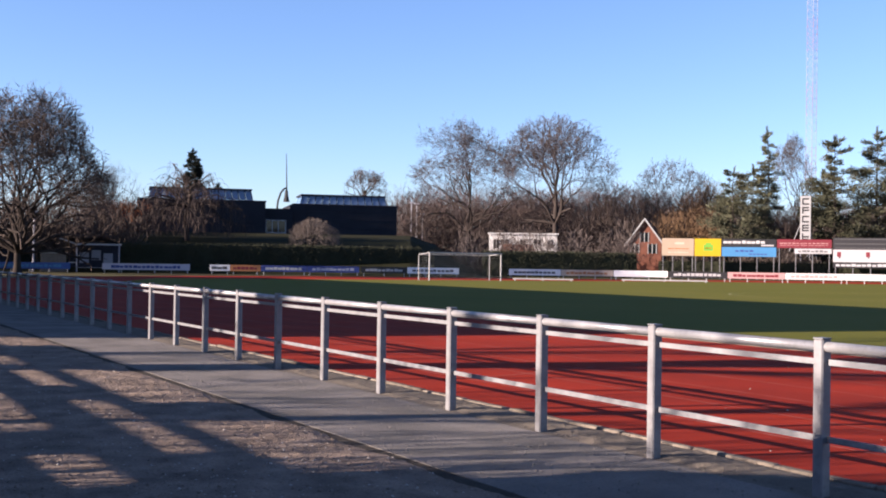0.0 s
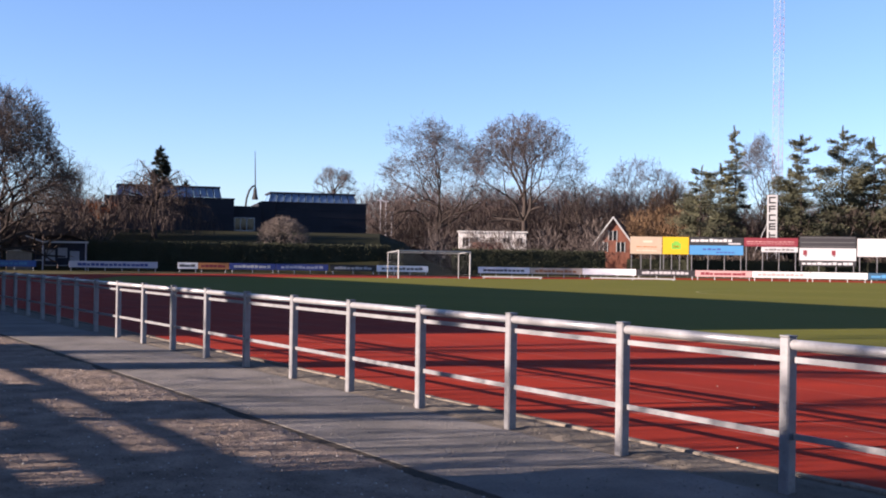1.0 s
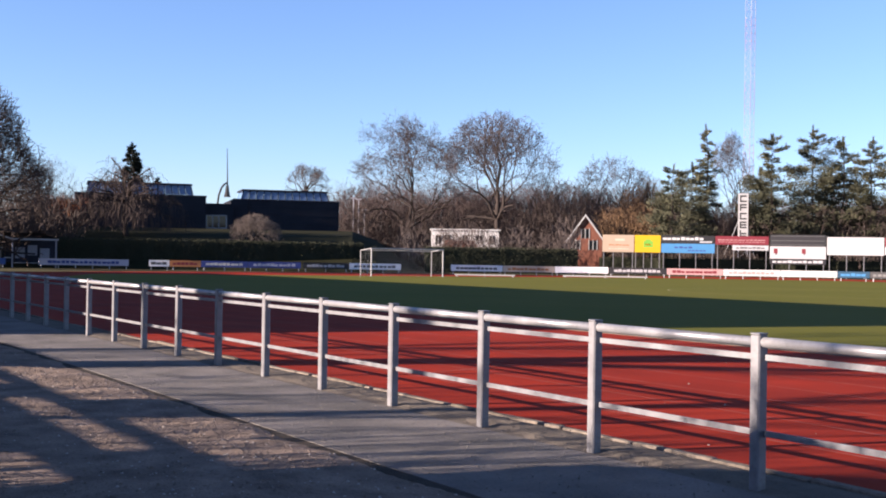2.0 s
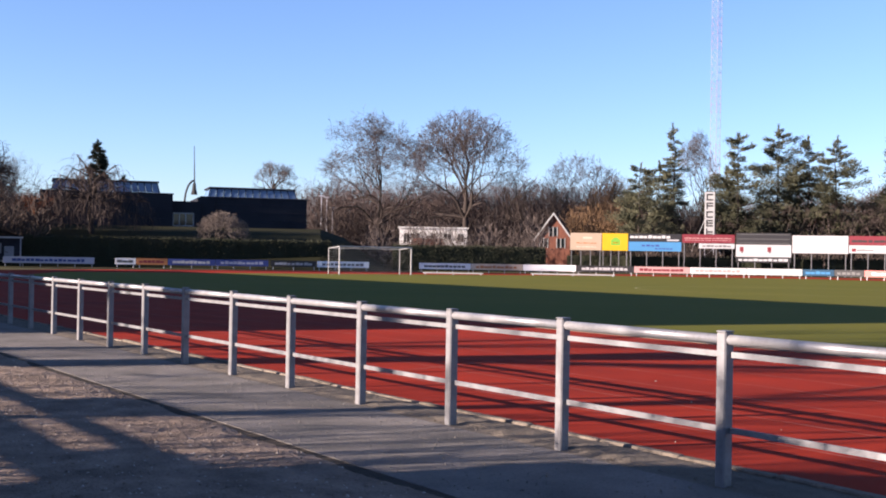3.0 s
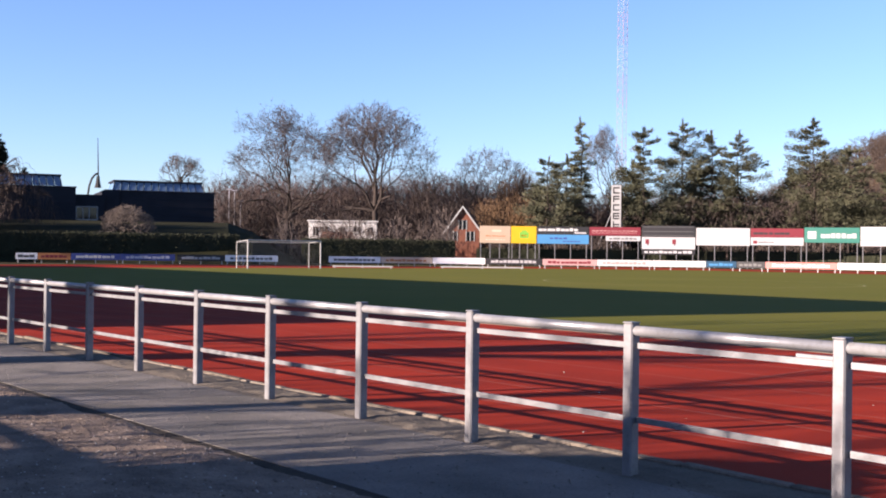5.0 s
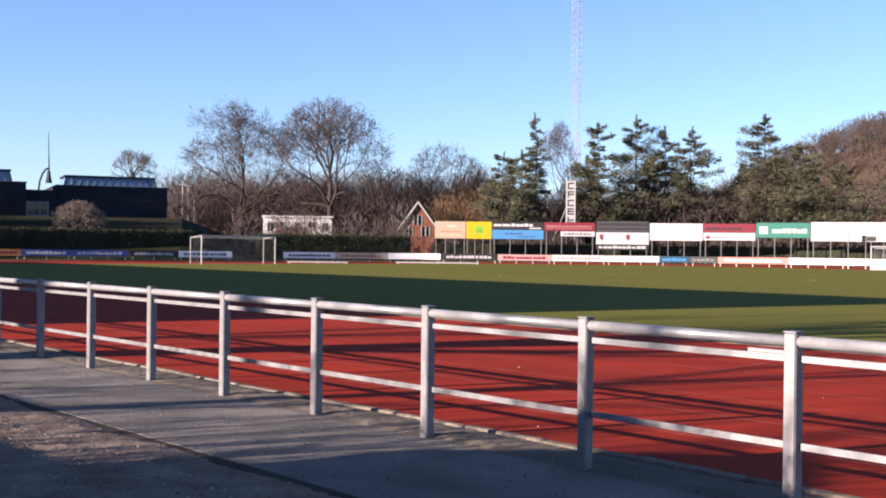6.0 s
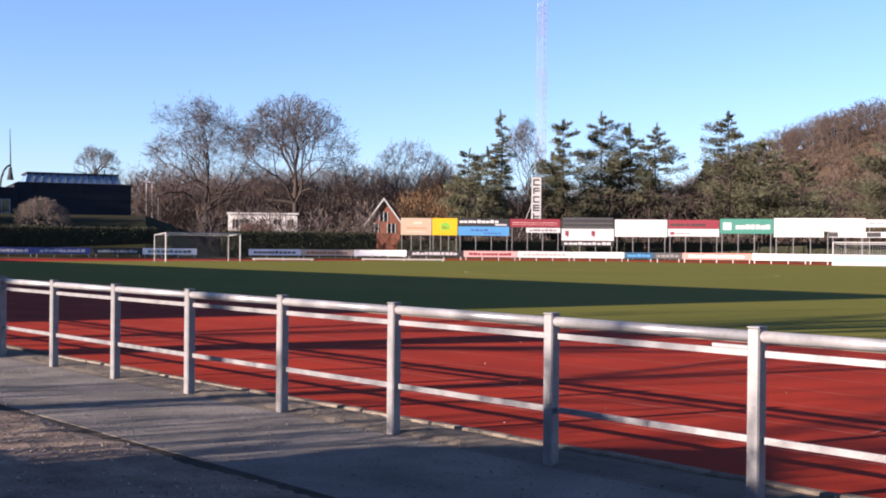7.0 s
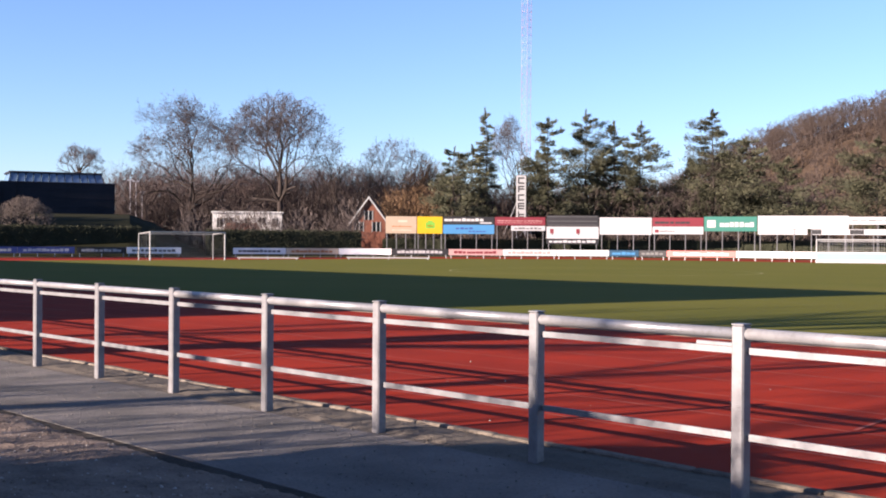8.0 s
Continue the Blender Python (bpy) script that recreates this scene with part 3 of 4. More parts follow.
hoard(47.1, 49.6, HB - 0.55, HM - 0.09, "white", "white hoarding with two red emblems", [(0.07, 0.14, 0.42, 0.82, "red"), (0.1, 0.13, 0.3, 0.42, "grey"), (0.57, 0.64, 0.42, 0.82, "red"), (0.6, 0.63, 0.3, 0.42, "grey")], 0)
hoard(47.1, 49.6, HB - 1.25, HB - 0.59, "black", "black strip hoarding with white lettering bars", words(rh, 0.05, 0.95, 0.25, 0.75, "white", 10), 0)
hoard(49.63, 52.1, HB, HT, "white", "plain white hoarding on steel posts", words(rh, 0.1, 0.9, 0.72, 0.8, "sand", 4) + [(0.08, 0.2, 0.2, 0.36, "lilac")])
hoard(52.12, 54.5, HM + 0.02, HT, "red", "dark red hoarding on steel posts", words(rh, 0.05, 0.75, 0.3, 0.6, "black", 7))
hoard(52.12, 54.5, HB + 0.1, HM - 0.02, "white", "white hoarding with a small red triangle", [(0.05, 0.13, 0.2, 0.6, "red")] + words(rh, 0.15, 0.45, 0.3, 0.5, "grey", 6), 0)
hoard(54.52, 56.95, HB + 0.5, HT + 0.15, "green", "green hoarding with white lettering bars", words(rh, 0.3, 0.95, 0.3, 0.62, "white", 7) + [(0.06, 0.22, 0.25, 0.75, "white")])
hoard(56.97, 61.0, HM - 0.25, HT + 0.25, "white", "plain white hoarding on steel posts", words(rh, 0.43, 0.47, 0.6, 0.8, "lilac", 2), 6)
hoard(56.97, 59.2, HB + 0.1, HM - 0.3, "white", "plain white hoarding on steel posts", [(0.45, 0.6, 0.3, 0.6, "lilac")], 0)
hoard(59.4, 63.5, HB + 0.1, HM - 0.3, "white", "white hoarding with black ends", [(0, 0.1, 0.1, 0.9, "black"), (0.4, 0.55, 0.1, 0.9, "black")], 4)
hoard(61.0, 63.5, HM + 0.3, HT + 0.1, "white", "white hoarding with dark writing bars", words(rh, 0.05, 0.9, 0.4, 0.6, "grey", 6), 3)


# ---- goals ----
def goal(name, at, turn, w, h, depth, label, cord=0.003):
    ob = thing(name, at, label, "goal", turn=turn)
    part("post", MB().tube((-w / 2, 0, 0), (-w / 2, 0, h), 0.06, n=12), M_WHITE, ob)
    part("post", MB().tube((w / 2, 0, 0), (w / 2, 0, h), 0.06, n=12), M_WHITE, ob)
    part("crossbar", MB().tube((-w / 2 - 0.06, 0, h), (w / 2 + 0.06, 0, h), 0.06, n=12), M_WHITE, ob)
    for x in (-w / 2, w / 2):
        part("stanchion", MB().tube((x, 0, h), (x, depth, h - 0.15), 0.035).tube((x, depth, h - 0.15), (x, depth, 0), 0.035), M_WHITE, ob)
    part("back_bar", MB().tube((-w / 2, depth, h - 0.15), (w / 2, depth, h - 0.15), 0.03), M_WHITE, ob)
    net = MB()
    for i in range(31):
        x = -w / 2 + w * i / 30
        net.tube((x, 0.03, h - 0.03), (x, depth, h - 0.18), cord, n=3, caps=False).tube((x, depth, h - 0.18), (x, depth, 0), cord, n=3, caps=False)
    for i in range(11):
        z = h * i / 11
        net.tube((-w / 2, depth, z), (w / 2, depth, z), cord, n=3, caps=False)
        for x in (-w / 2, w / 2):
            net.tube((x, 0, z), (x, depth, z), cord, n=3, caps=False)
    part("net", net, M_WHITE, ob)
    return ob


goal("football_goal", (52.7, 91.2, 0.016), 0, 7.32, 2.44, 2.0, "white full-size football goal with a thin net")

# ---- hedges, bank, building as masses ----
def leafy(name, p0, p1, thick, z0, z1, label, seed, leaves=9000, material=None):
    """A clipped hedge: a rough body with small leaves all over it."""
    a, b = Vector(p0), Vector(p1)
    w = (b - a).length
    ob = thing(name, a, label, "hedge", turn=math.degrees(math.atan2(b.y - a.y, b.x - a.x)))
    nr = np.random.RandomState(seed)
    n = int(w / 0.8)
    bm = bmesh.new()
    bmesh.ops.create_grid(bm, x_segments=n, y_segments=6, size=0.5)
    for v in bm.verts:
        u, t = v.co.x + 0.5, v.co.y + 0.5      # round the section: front, top, back
        s = t * 3
        y, z = (0, s) if s < 1 else ((s - 1), 1) if s < 2 else (1, 3 - s)
        k = noise.noise(Vector((u * w * 0.7, s * 2, seed))) * 0.16
        v.co = Vector((u * w, y * thick + (k if s < 1 else -k if s > 2 else 0), z0 + (z1 - z0) * z + (k if 1 <= s <= 2 else 0)))
    me = bpy.data.meshes.new("body")
    bm.to_mesh(me)
    bm.free()
    me.materials.append(material or M_HEDGE)
    part("body", me, None, ob)
    k = leaves
    side = nr.uniform(0, 1, k)
    x = nr.uniform(0, w, k)
    y = np.where(side < 0.65, nr.normal(-0.05, 0.09, k), nr.uniform(0, thick, k))
    z = np.where(side < 0.65, nr.uniform(z0, z1, k), z1 + nr.normal(0.03, 0.09, k))
    c = np.stack([x, y, z, np.full(k, 0.05)], 1)
    v, q = needles(nr, c, 1, 0.15, 1.0, 0.4)
    part("leaves", quad_mesh("leaves", v, q, material or M_HEDGE), None, ob)
    return ob


leafy("hedge", P(13.75, 137), P(27.9, 140), 2.0, 0, 3.2, "long clipped dark evergreen hedge behind the track", 3, 16000)
leafy("hedge", P(30.9, 148), P(38.2, 152), 1.6, 0, 3.0, "clipped dark evergreen hedge behind the boards", 4, 9000)

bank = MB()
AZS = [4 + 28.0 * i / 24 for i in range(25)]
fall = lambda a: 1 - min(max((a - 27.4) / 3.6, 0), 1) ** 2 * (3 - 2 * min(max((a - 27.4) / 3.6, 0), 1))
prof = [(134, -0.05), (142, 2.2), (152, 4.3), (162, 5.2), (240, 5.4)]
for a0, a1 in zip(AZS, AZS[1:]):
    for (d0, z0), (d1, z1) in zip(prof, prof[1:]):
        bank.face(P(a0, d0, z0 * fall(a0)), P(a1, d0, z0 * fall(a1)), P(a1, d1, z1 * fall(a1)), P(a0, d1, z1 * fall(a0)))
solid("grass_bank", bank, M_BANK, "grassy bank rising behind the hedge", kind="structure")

# ---- trees of the far side ----
bare_tree(P(9.2, 124), 18.6, 18.5, "large bare broadleaf tree with a dense rounded crown", 11, grower=grow_fan, limbs=17, base=-0.2, fork=0.14, fan=(3, 76), wig=0.17, up=0.0, r=0.4, twig=0.036, levels=11, reach=1.3, shrink=0.87, side=1, twigs=M_DARKTWIG)
bare_tree(P(13.3, 150), 13.5, 8, "bare birch behind the hedge", 16, limbs=7, base=0.25, fork=0.25, kids=((3, 4), (3, 4), (1, 3)))
bare_tree(P(11.9, 165), 14, 9, "bare broadleaf tree behind the hedge", 17, limbs=7, base=0.2, fork=0.25, kids=((3, 4), (3, 4), (1, 3)))
bare_tree(P(30.1, 190), 24.6, 18.5, "tall bare oak with spreading crooked limbs", 12, grower=grow_fan, limbs=8, base=0.2, fork=0.36, fan=(5, 86), wig=0.27, up=0.02, r=0.42, twig=0.03, levels=11, shrink=0.87, reach=1.3, twigs=M_OAK, side=1, ragged=0.6)
bare_tree(P(34.35, 184), 24.9, 20.5, "tall bare tree with a wide fan-shaped crown", 113, grower=grow_fan, limbs=8, base=0.3, fork=0.42, fan=(6, 70), wig=0.13, up=0.03, r=0.5, twig=0.028, levels=11, shrink=0.87, reach=1.35, twigs=M_OAK, cup=0.4, side=2, ragged=0.1)
bare_tree(P(36.6, 196), 20.4, 8, "pale bare birch with drooping fine twigs", 18, grower=grow_fan, limbs=7, base=0.2, fork=0.3, fan=(4, 50), wig=0.18, up=-0.02, twig=0.034, levels=10, side=1, r=0.2)
bare_tree(P(37.7, 190), 14.6, 11, "dark low bare tree behind the brick house", 118, grower=grow_fan, limbs=8, base=0.1, fork=0.2, fan=(4, 80), wig=0.2, twig=0.04, levels=10, side=1, twigs=M_DARKTWIG)
bare_tree(P(39.8, 200), 19.3, 14, "bare broadleaf tree behind the brick house", 14, grower=grow_fan, limbs=7, base=0.2, fork=0.3, fan=(5, 72), wig=0.18, twig=0.032, levels=10, side=1, twigs=M_OAK)
bare_tree(P(25.2, 205), 19.0, 8, "small bare tree behind the dark building", 15, grower=grow_fan, limbs=6, base=0.42, fork=0.58, fan=(5, 60), wig=0.2, twig=0.03, levels=9, reach=0.95)
bare_tree(P(45.3, 188), 21.9, 7.5, "slim bare birch among the pines", 19, grower=grow_fan, limbs=9, base=0.2, fork=0.3, fan=(3, 40), wig=0.16, r=0.18, twig=0.03, levels=10, side=1, reach=1.3)
bare_tree(P(41.3, 195), 16, 10, "bare birch with ochre twigs", 20, limbs=8, base=0.15, fork=0.3, fan=(8, 50), twigs=M_OCHRE, kids=((3, 4), (3, 4), (1, 3)))

PINES = ((42.6, 172, 4.5, 8.0, 21), (44.15, 180, 6.4, 6.0, 22), (43.5, 178, 4.6, 6.0, 31), (47.15, 176, 5.9, 8.0, 23), (46.6, 180, 4.4, 7.0, 32), (49.0, 178, 6.25, 9.0, 24), (50.35, 180, 5.75, 6.5, 25), (51.5, 178, 5.75, 6.5, 26), (49.8, 184, 4.4, 7.0, 33),
         (54.95, 178, 6.25, 9.5, 127), (56.45, 176, 4.95, 8, 28), (53.9, 182, 4.0, 8, 34), (58.2, 174, 3.95, 9, 29), (62.2, 172, 4.85, 10, 30))
for az, d, el, sp, sd_ in PINES:
    pine(P(az, d), zat(el, d), sp * (1.0 if sd_ == 22 else 1.3), "slim spruce with short drooping branches" if sd_ == 22 else "tall Scots pine with ragged dark green tufts", sd_, low=0.2, spire=(sd_ == 22), per=52 if sd_ == 22 else 70, whorls=17 if zat(el, d) > 18 else 13)
pine(P(16.9, 188, 5.2), zat(5.05, 188) - 5.2, 5.0, "dark dense conifer behind the dark building", 41, low=0.02, name="conifer", spire=True, per=130, whorls=22, needle=M_DARKNEEDLE)
pine(P(18.15, 190, 5.2), zat(3.45, 190) - 5.2, 3.0, "small dark conifer behind the dark building", 42, low=0.05, name="conifer", spire=True, per=110, whorls=14, needle=M_DARKNEEDLE)

# weeping willow in front of the dark building
def willow(at, height, spread, label, seed):
    rng = random.Random(seed)
    trunk, crown = [], []
    p = Vector((0, 0, 0))
    for i in range(4):
        q = p + Vector((rng.uniform(-.15, .15), rng.uniform(-.15, .15), height * 0.1))
        trunk.append((p, q, 0.4 - 0.04 * i, 0.36 - 0.04 * i))
        p = q
    for i in range(40):
        a, u = rng.uniform(0, 6.28), math.sqrt(rng.random())
        reach, h = spread / 2 * u, height * rng.uniform(0.45, 1.0) * (1 - 0.5 * u * u)
        d = Vector((math.cos(a), math.sin(a), 0))
        h = max(h, 2.2)
        mid = p + d * reach * rng.uniform(0.2, 0.5) + Vector((rng.gauss(0, .3), rng.gauss(0, .3), max(0.5, (h - p.z) * rng.uniform(0.5, 0.9))))
        top = d * reach * rng.uniform(0.6, 0.9) + Vector((rng.gauss(0, .4), rng.gauss(0, .4), h))
        end = d * reach + Vector((0, 0, h * rng.uniform(0.75, 0.97)))
        trunk += [(p, mid, 0.15, 0.09), (mid, top, 0.09, 0.05), (top, end, 0.05, 0.03)]
        for k in range(rng.randint(18, 40)):
            w = rng.random()
            s = mid.lerp(top, w) if rng.random() < 0.45 else top.lerp(end, w)
            q, v = s, Vector((rng.gauss(0, 0.6), rng.gauss(0, 0.6), rng.uniform(-0.2, 0.8)))
            for j in range(rng.randint(3, 9)):
                q2 = q + v * rng.uniform(0.45, 0.75)
                if q2.z < 0.3:
                    break
                crown.append((q, q2, 0.018, 0.012))
                v = Vector((v.x * 0.65 + rng.gauss(0, 0.16), v.y * 0.65 + rng.gauss(0, 0.16), max(v.z - rng.uniform(0.2, 0.6), -1.2)))
                q = q2
    ob = thing("weeping_willow", at, label, "tree")
    part("trunk", tube_mesh("trunk", seg_array(trunk), M_BARK, 5), None, ob)
    part("crown", branch_mesh("crown", seg_array(crown), M_OCHRE_GREY), None, ob)


willow(P(16.75, 150, 3.8), zat(4.75, 150) - 3.8, 14.5, "bare weeping willow with long hanging twigs", 51)
bare_tree(P(22.75, 146, 2.6), zat(2.05, 146) - 2.6, 6.8, "rounded pale leafless shrub on the grassy bank", 52, name="bush", category="bush", grower=grow_fan, limbs=18, base=-0.25, fork=0.06, fan=(3, 84), wig=0.18, up=0.02, r=0.07, twig=0.026, levels=8, shrink=0.86, side=1, reach=1.3, twigs=M_PALETWIG)

# woods and undergrowth
rs = random.Random(77)
SAP, FAR = [], []
for k_, (h_, w_) in enumerate(((6, 4.5), (8, 4), (7, 5.5), (9, 5))):
    t_, c_ = grow(random.Random(300 + k_), h_, w_, base=0.05, limbs=6, fork=0.12, fan=(5, 45), r=0.08, twig=0.034, kids=((2, 3), (1, 2)))
    SAP.append((np.concatenate([t_, c_]), h_))
    t_, c_ = grow(random.Random(320 + k_), h_, w_, base=0.05, limbs=5, fork=0.15, fan=(5, 50), r=0.09, twig=0.05, kids=((2, 3), (1, 1)))
    FAR.append((np.concatenate([t_, c_]), h_))


BUSHY, CLUMP = [], []
for k_, (h_, w_) in enumerate(((8, 6), (9, 5), (7, 6), (10, 6))):
    BUSHY.append((np.concatenate(grow_fan(random.Random(340 + k_), h_, w_, base=0.05, limbs=7, fork=0.12, fan=(4, 60), wig=0.16, r=0.1, twig=0.034, levels=5, shrink=0.82, reach=1.05)), h_))
    CLUMP.append((np.concatenate(grow_fan(random.Random(360 + k_), h_, w_, base=0.1, limbs=5, fork=0.2, fan=(5, 80), wig=0.2, r=0.12, twig=0.05, levels=5, shrink=0.82, reach=1.05)), h_))


def scatter(n, a0, a1, d0, d1, h0, h1, z=0.0):
    return [(*P(rs.uniform(a0, a1), rs.uniform(d0, d1), z), rs.uniform(h0, h1)) for _ in range(n)]


woods("undergrowth", scatter(230, 27.0, 39.5, 188, 215, 8, 13.5), "leafless brown undergrowth behind the white house", 1, M_OCHRE_GREY, BUSHY)
woods("undergrowth", scatter(170, 42.3, 57.0, 176, 200, 7, 12), "leafless brown undergrowth below the pines", 2, M_OCHRE_GREY, BUSHY)
woods("undergrowth", scatter(42, 39.3, 42.6, 176, 195, 7, 12.5), "ochre leafless thicket behind the yellow hoarding", 12, M_OCHRE, BUSHY)
woods("undergrowth", scatter(170, 3.0, 14.2, 136, 175, 5.5, 11.0), "leafless dark undergrowth behind the hedge", 3, M_DARKTWIG, FAR)
woods("undergrowth", scatter(60, 13.1, 14.6, 156, 170, 3.6, 5.2, 4.4), "rusty brown beech hedge beside the dark building", 4, M_RUST, SAP)
woods("undergrowth", scatter(20, 29.5, 37.8, 156, 164, 4.5, 8.5), "thin leafless saplings in front of the houses", 7, M_TWIG, [(s[::2], hh) for s, hh in SAP])
woods("far_woods", scatter(330, 2.0, 60.0, 250, 330, 9.0, 14.0), "hazy leafless woods in the distance", 5, M_THICKET, CLUMP)
woods("undergrowth", scatter(330, 26.8, 41.5, 200, 240, 12.0, 17.5), "tall leafless grey-brown thicket behind the houses", 9, M_THICKET, BUSHY)
woods("undergrowth", scatter(220, 41.0, 60.0, 186, 225, 10, 14.5), "tall leafless brown thicket among the pines", 10, M_THICKET, BUSHY)
woods("undergrowth", scatter(16, 31.2, 34.6, 163, 169, 4.5, 7.5) + scatter(8, 36.0, 37.9, 160, 165, 4.0, 6.0), "leafless shrubs in front of the houses", 11, M_OCHRE_GREY, [(s[::2], hh) for s, hh in SAP])
woods("undergrowth", scatter(70, 38.8, 64.0, 163, 171, 3.0, 5.0), "dark leafless scrub behind the tall hoardings", 8, M_DARKTWIG, FAR)
HC = P(66.0, 300)


def hill_z(x, y):
    q = Vector((x, y, 0)) - HC
    along = q.dot(P(66 + 90, 1))
    across = q.dot(P(66, 1))
    return 33.0 * max(0, 1 - (along / 75) ** 2) ** 0.75 * max(0, 1 - (across / 75) ** 2)


hill = MB()
HG = [[(HC + P(66 + 90, -80 + 8 * i) + P(66, -80 + 8 * j)) for j in range(21)] for i in range(21)]
for i in range(20):
    for j in range(20):
        hill.face(*[(v.x, v.y, hill_z(v.x, v.y) - 0.04) for v in (HG[i][j], HG[i][j + 1], HG[i + 1][j + 1], HG[i + 1][j])])
solid("hill", hill, M_LITTER, "wooded hill covered with brown leaf litter", kind="structure", smooth=True)
hp = []
for _ in range(1300):
    v_ = HC + P(156, rs.uniform(-74, 30)) + P(66, rs.uniform(-75, 15))
    hp.append((v_.x, v_.y, hill_z(v_.x, v_.y) - 0.2, rs.uniform(5, 8)))
woods("hillside_woods", hp, "dense leafless brown woods on the hillside", 6, M_HILL, CLUMP, wide=1.0)

# ---- the stand side, out of sight: things added to shade the yard, the path and the pitch ----
# assumed stand, its roof edge set to throw the long pitch shadow
gs = thing("grandstand", (-1.0, 29.6, 0), "unseen grandstand with a rising roof and steps, added to shade the pitch", "grandstand")
ZF, ZB = 10.55, 5.95              # roof height at the front and at the back
roof = MB()
for z in (0, 0.25):
    roof.face((-15, 0, ZB + z), (0, 0, ZF + z), (0, 85, ZF + z), (-15, 85, ZB + z))
roof.face((0, 0, ZF), (0, 85, ZF), (0, 85, ZF + 0.25), (0, 0, ZF + 0.25)).face((-15, 0, ZB), (0, 0, ZF), (0, 0, ZF + 0.25), (-15, 0, ZB + 0.25))
part("roof", roof, M_STEEL, gs)
part("back_wall", MB().box(-15, -14.7, 0.3, 85, 0, ZB - 0.02), M_CONC, gs)
side = MB()
for y in (0.02, 0.3):
    side.face((-15, y, 0), (-0.3, y, 0), (-0.3, y, ZF - 0.1), (-15, y, ZB - 0.02))
side.face((-0.3, 0.02, 0), (-0.3, 0.3, 0), (-0.3, 0.3, ZF - 0.1), (-0.3, 0.02, ZF - 0.1))
part("side_wall", side, M_CONC, gs)
for i in range(9):
    part("step", MB().box(-14.7, -3 - 1.2 * i, 0.3, 85, 0.45 * i, 0.45 * (i + 1)), M_CONC, gs)
# unseen hut added to cast the dark area across path and track
bo = thing("booth", (-3, 8.2, 0), "unseen dark booth, added with a roof cut to shade path and track", "booth")
bw = MB()
SHADE_OUTLINE = ((1.5, 2.36), (0.05, 2.98), (-0.5, 2.86), (-1.25, 2.61), (-2.4, 2.55))      # roof line from north to south, following the shadow's outline
for x in (-2, 0):
    bw.face((x, -2.3, 0), (x, 1.4, 0), (x, 1.4, 2.3), (x, 0.05, 2.88), (x, -0.5, 2.75), (x, -1.25, 2.5), (x, -2.3, 2.44))
bw.face((-2, 1.4, 0), (0, 1.4, 0), (0, 1.4, 2.3), (-2, 1.4, 2.3)).face((-2, -2.3, 0), (0, -2.3, 0), (0, -2.3, 2.44), (-2, -2.3, 2.44))
part("wall", bw, M_SHED, bo)
for (y0, za_), (y1, zb_) in zip(SHADE_OUTLINE, SHADE_OUTLINE[1:]):
    part("roof", MB().face((-2.15, y0, za_), (0.15, y0, za_), (0.15, y1, zb_), (-2.15, y1, zb_)).face((-2.15, y0, za_ - 0.09), (0.15, y0, za_ - 0.09), (0.15, y1, zb_ - 0.09), (-2.15, y1, zb_ - 0.09)), M_SHED, bo)
# upright stems added out of view to streak path and gravel with shade
rsh = random.Random(31)
stems = []
for i in range(58):
    y = 8.9 + 5.6 * rsh.random() ** 1.5
    x, h = -2.3 + rsh.gauss(0, 0.15), rsh.uniform(1.5, 2.75)
    p_ = Vector((x, y, 0))
    q_ = Vector((x + rsh.gauss(0, 0.06), y + rsh.gauss(0, 0.13), h * 0.55))
    e_ = q_ + Vector((rsh.gauss(0, 0.08), rsh.gauss(0, 0.2), h * 0.45))
    stems += [(p_, q_, 0.024, 0.018), (q_, e_, 0.018, 0.008)]
    for _ in range(3):
        m_ = q_.lerp(e_, rsh.random())
        stems.append((m_, m_ + Vector((rsh.gauss(0, 0.1), rsh.gauss(0, 0.22), rsh.uniform(0.2, 0.5))), 0.011, 0.005))
for i in range(44):
    x, y = -2.3 + rsh.gauss(0, 0.12), rsh.uniform(6.3, 10.2)
    h = rsh.uniform(2.3, 3.15)
    p_, e_ = Vector((x, y, 0)), Vector((x + rsh.gauss(0, 0.1), y + rsh.gauss(0, 0.25), h))
    stems.append((p_, e_, 0.026, 0.009))
    for _ in range(4):
        m_ = p_.lerp(e_, rsh.uniform(0.6, 0.98))
        stems.append((m_, m_ + Vector((rsh.gauss(0, 0.08), rsh.gauss(0, 0.25), rsh.uniform(0.1, 0.35))), 0.014, 0.006))
bsr = thing("shadow_stems", (0, 0, 0), "unseen row of upright stems, added to cast streaks of shade", "shrubs", kind="stuff")
part("stems", tube_mesh("stems", seg_array(stems), M_BARK, 5), None, bsr)

# unseen blocker added here; its gaps let through the gravel's sunlit patches
yr = thing("shadow_screen", (-1.5, 0, 0), "unseen screen with gaps, added to shape the sunlit patches on the gravel", "screen")
SHADOW_ROWS = ((0.0, 0.865, ((-8, 26),)), (0.865, 0.992, ((-8, 8.1), (10.6, 12.1), (15.9, 26))), (0.992, 1.148, ((-8, 26),)),
                  (1.148, 1.24, ((-8, 8.3), (9.0, 10.5), (14.44, 16.2), (21.1, 26))), (1.24, 1.323, ((-8, 26),)), (1.323, 1.6, ((-8, 9.5), (12.65, 14.2), (19.05, 23.4))))
for z0, z1, spans in SHADOW_ROWS:
    for y0, y1 in spans:
        part("board", MB().box(0.04, 0.07, y0, y1, z0, z1), M_BARK, yr)
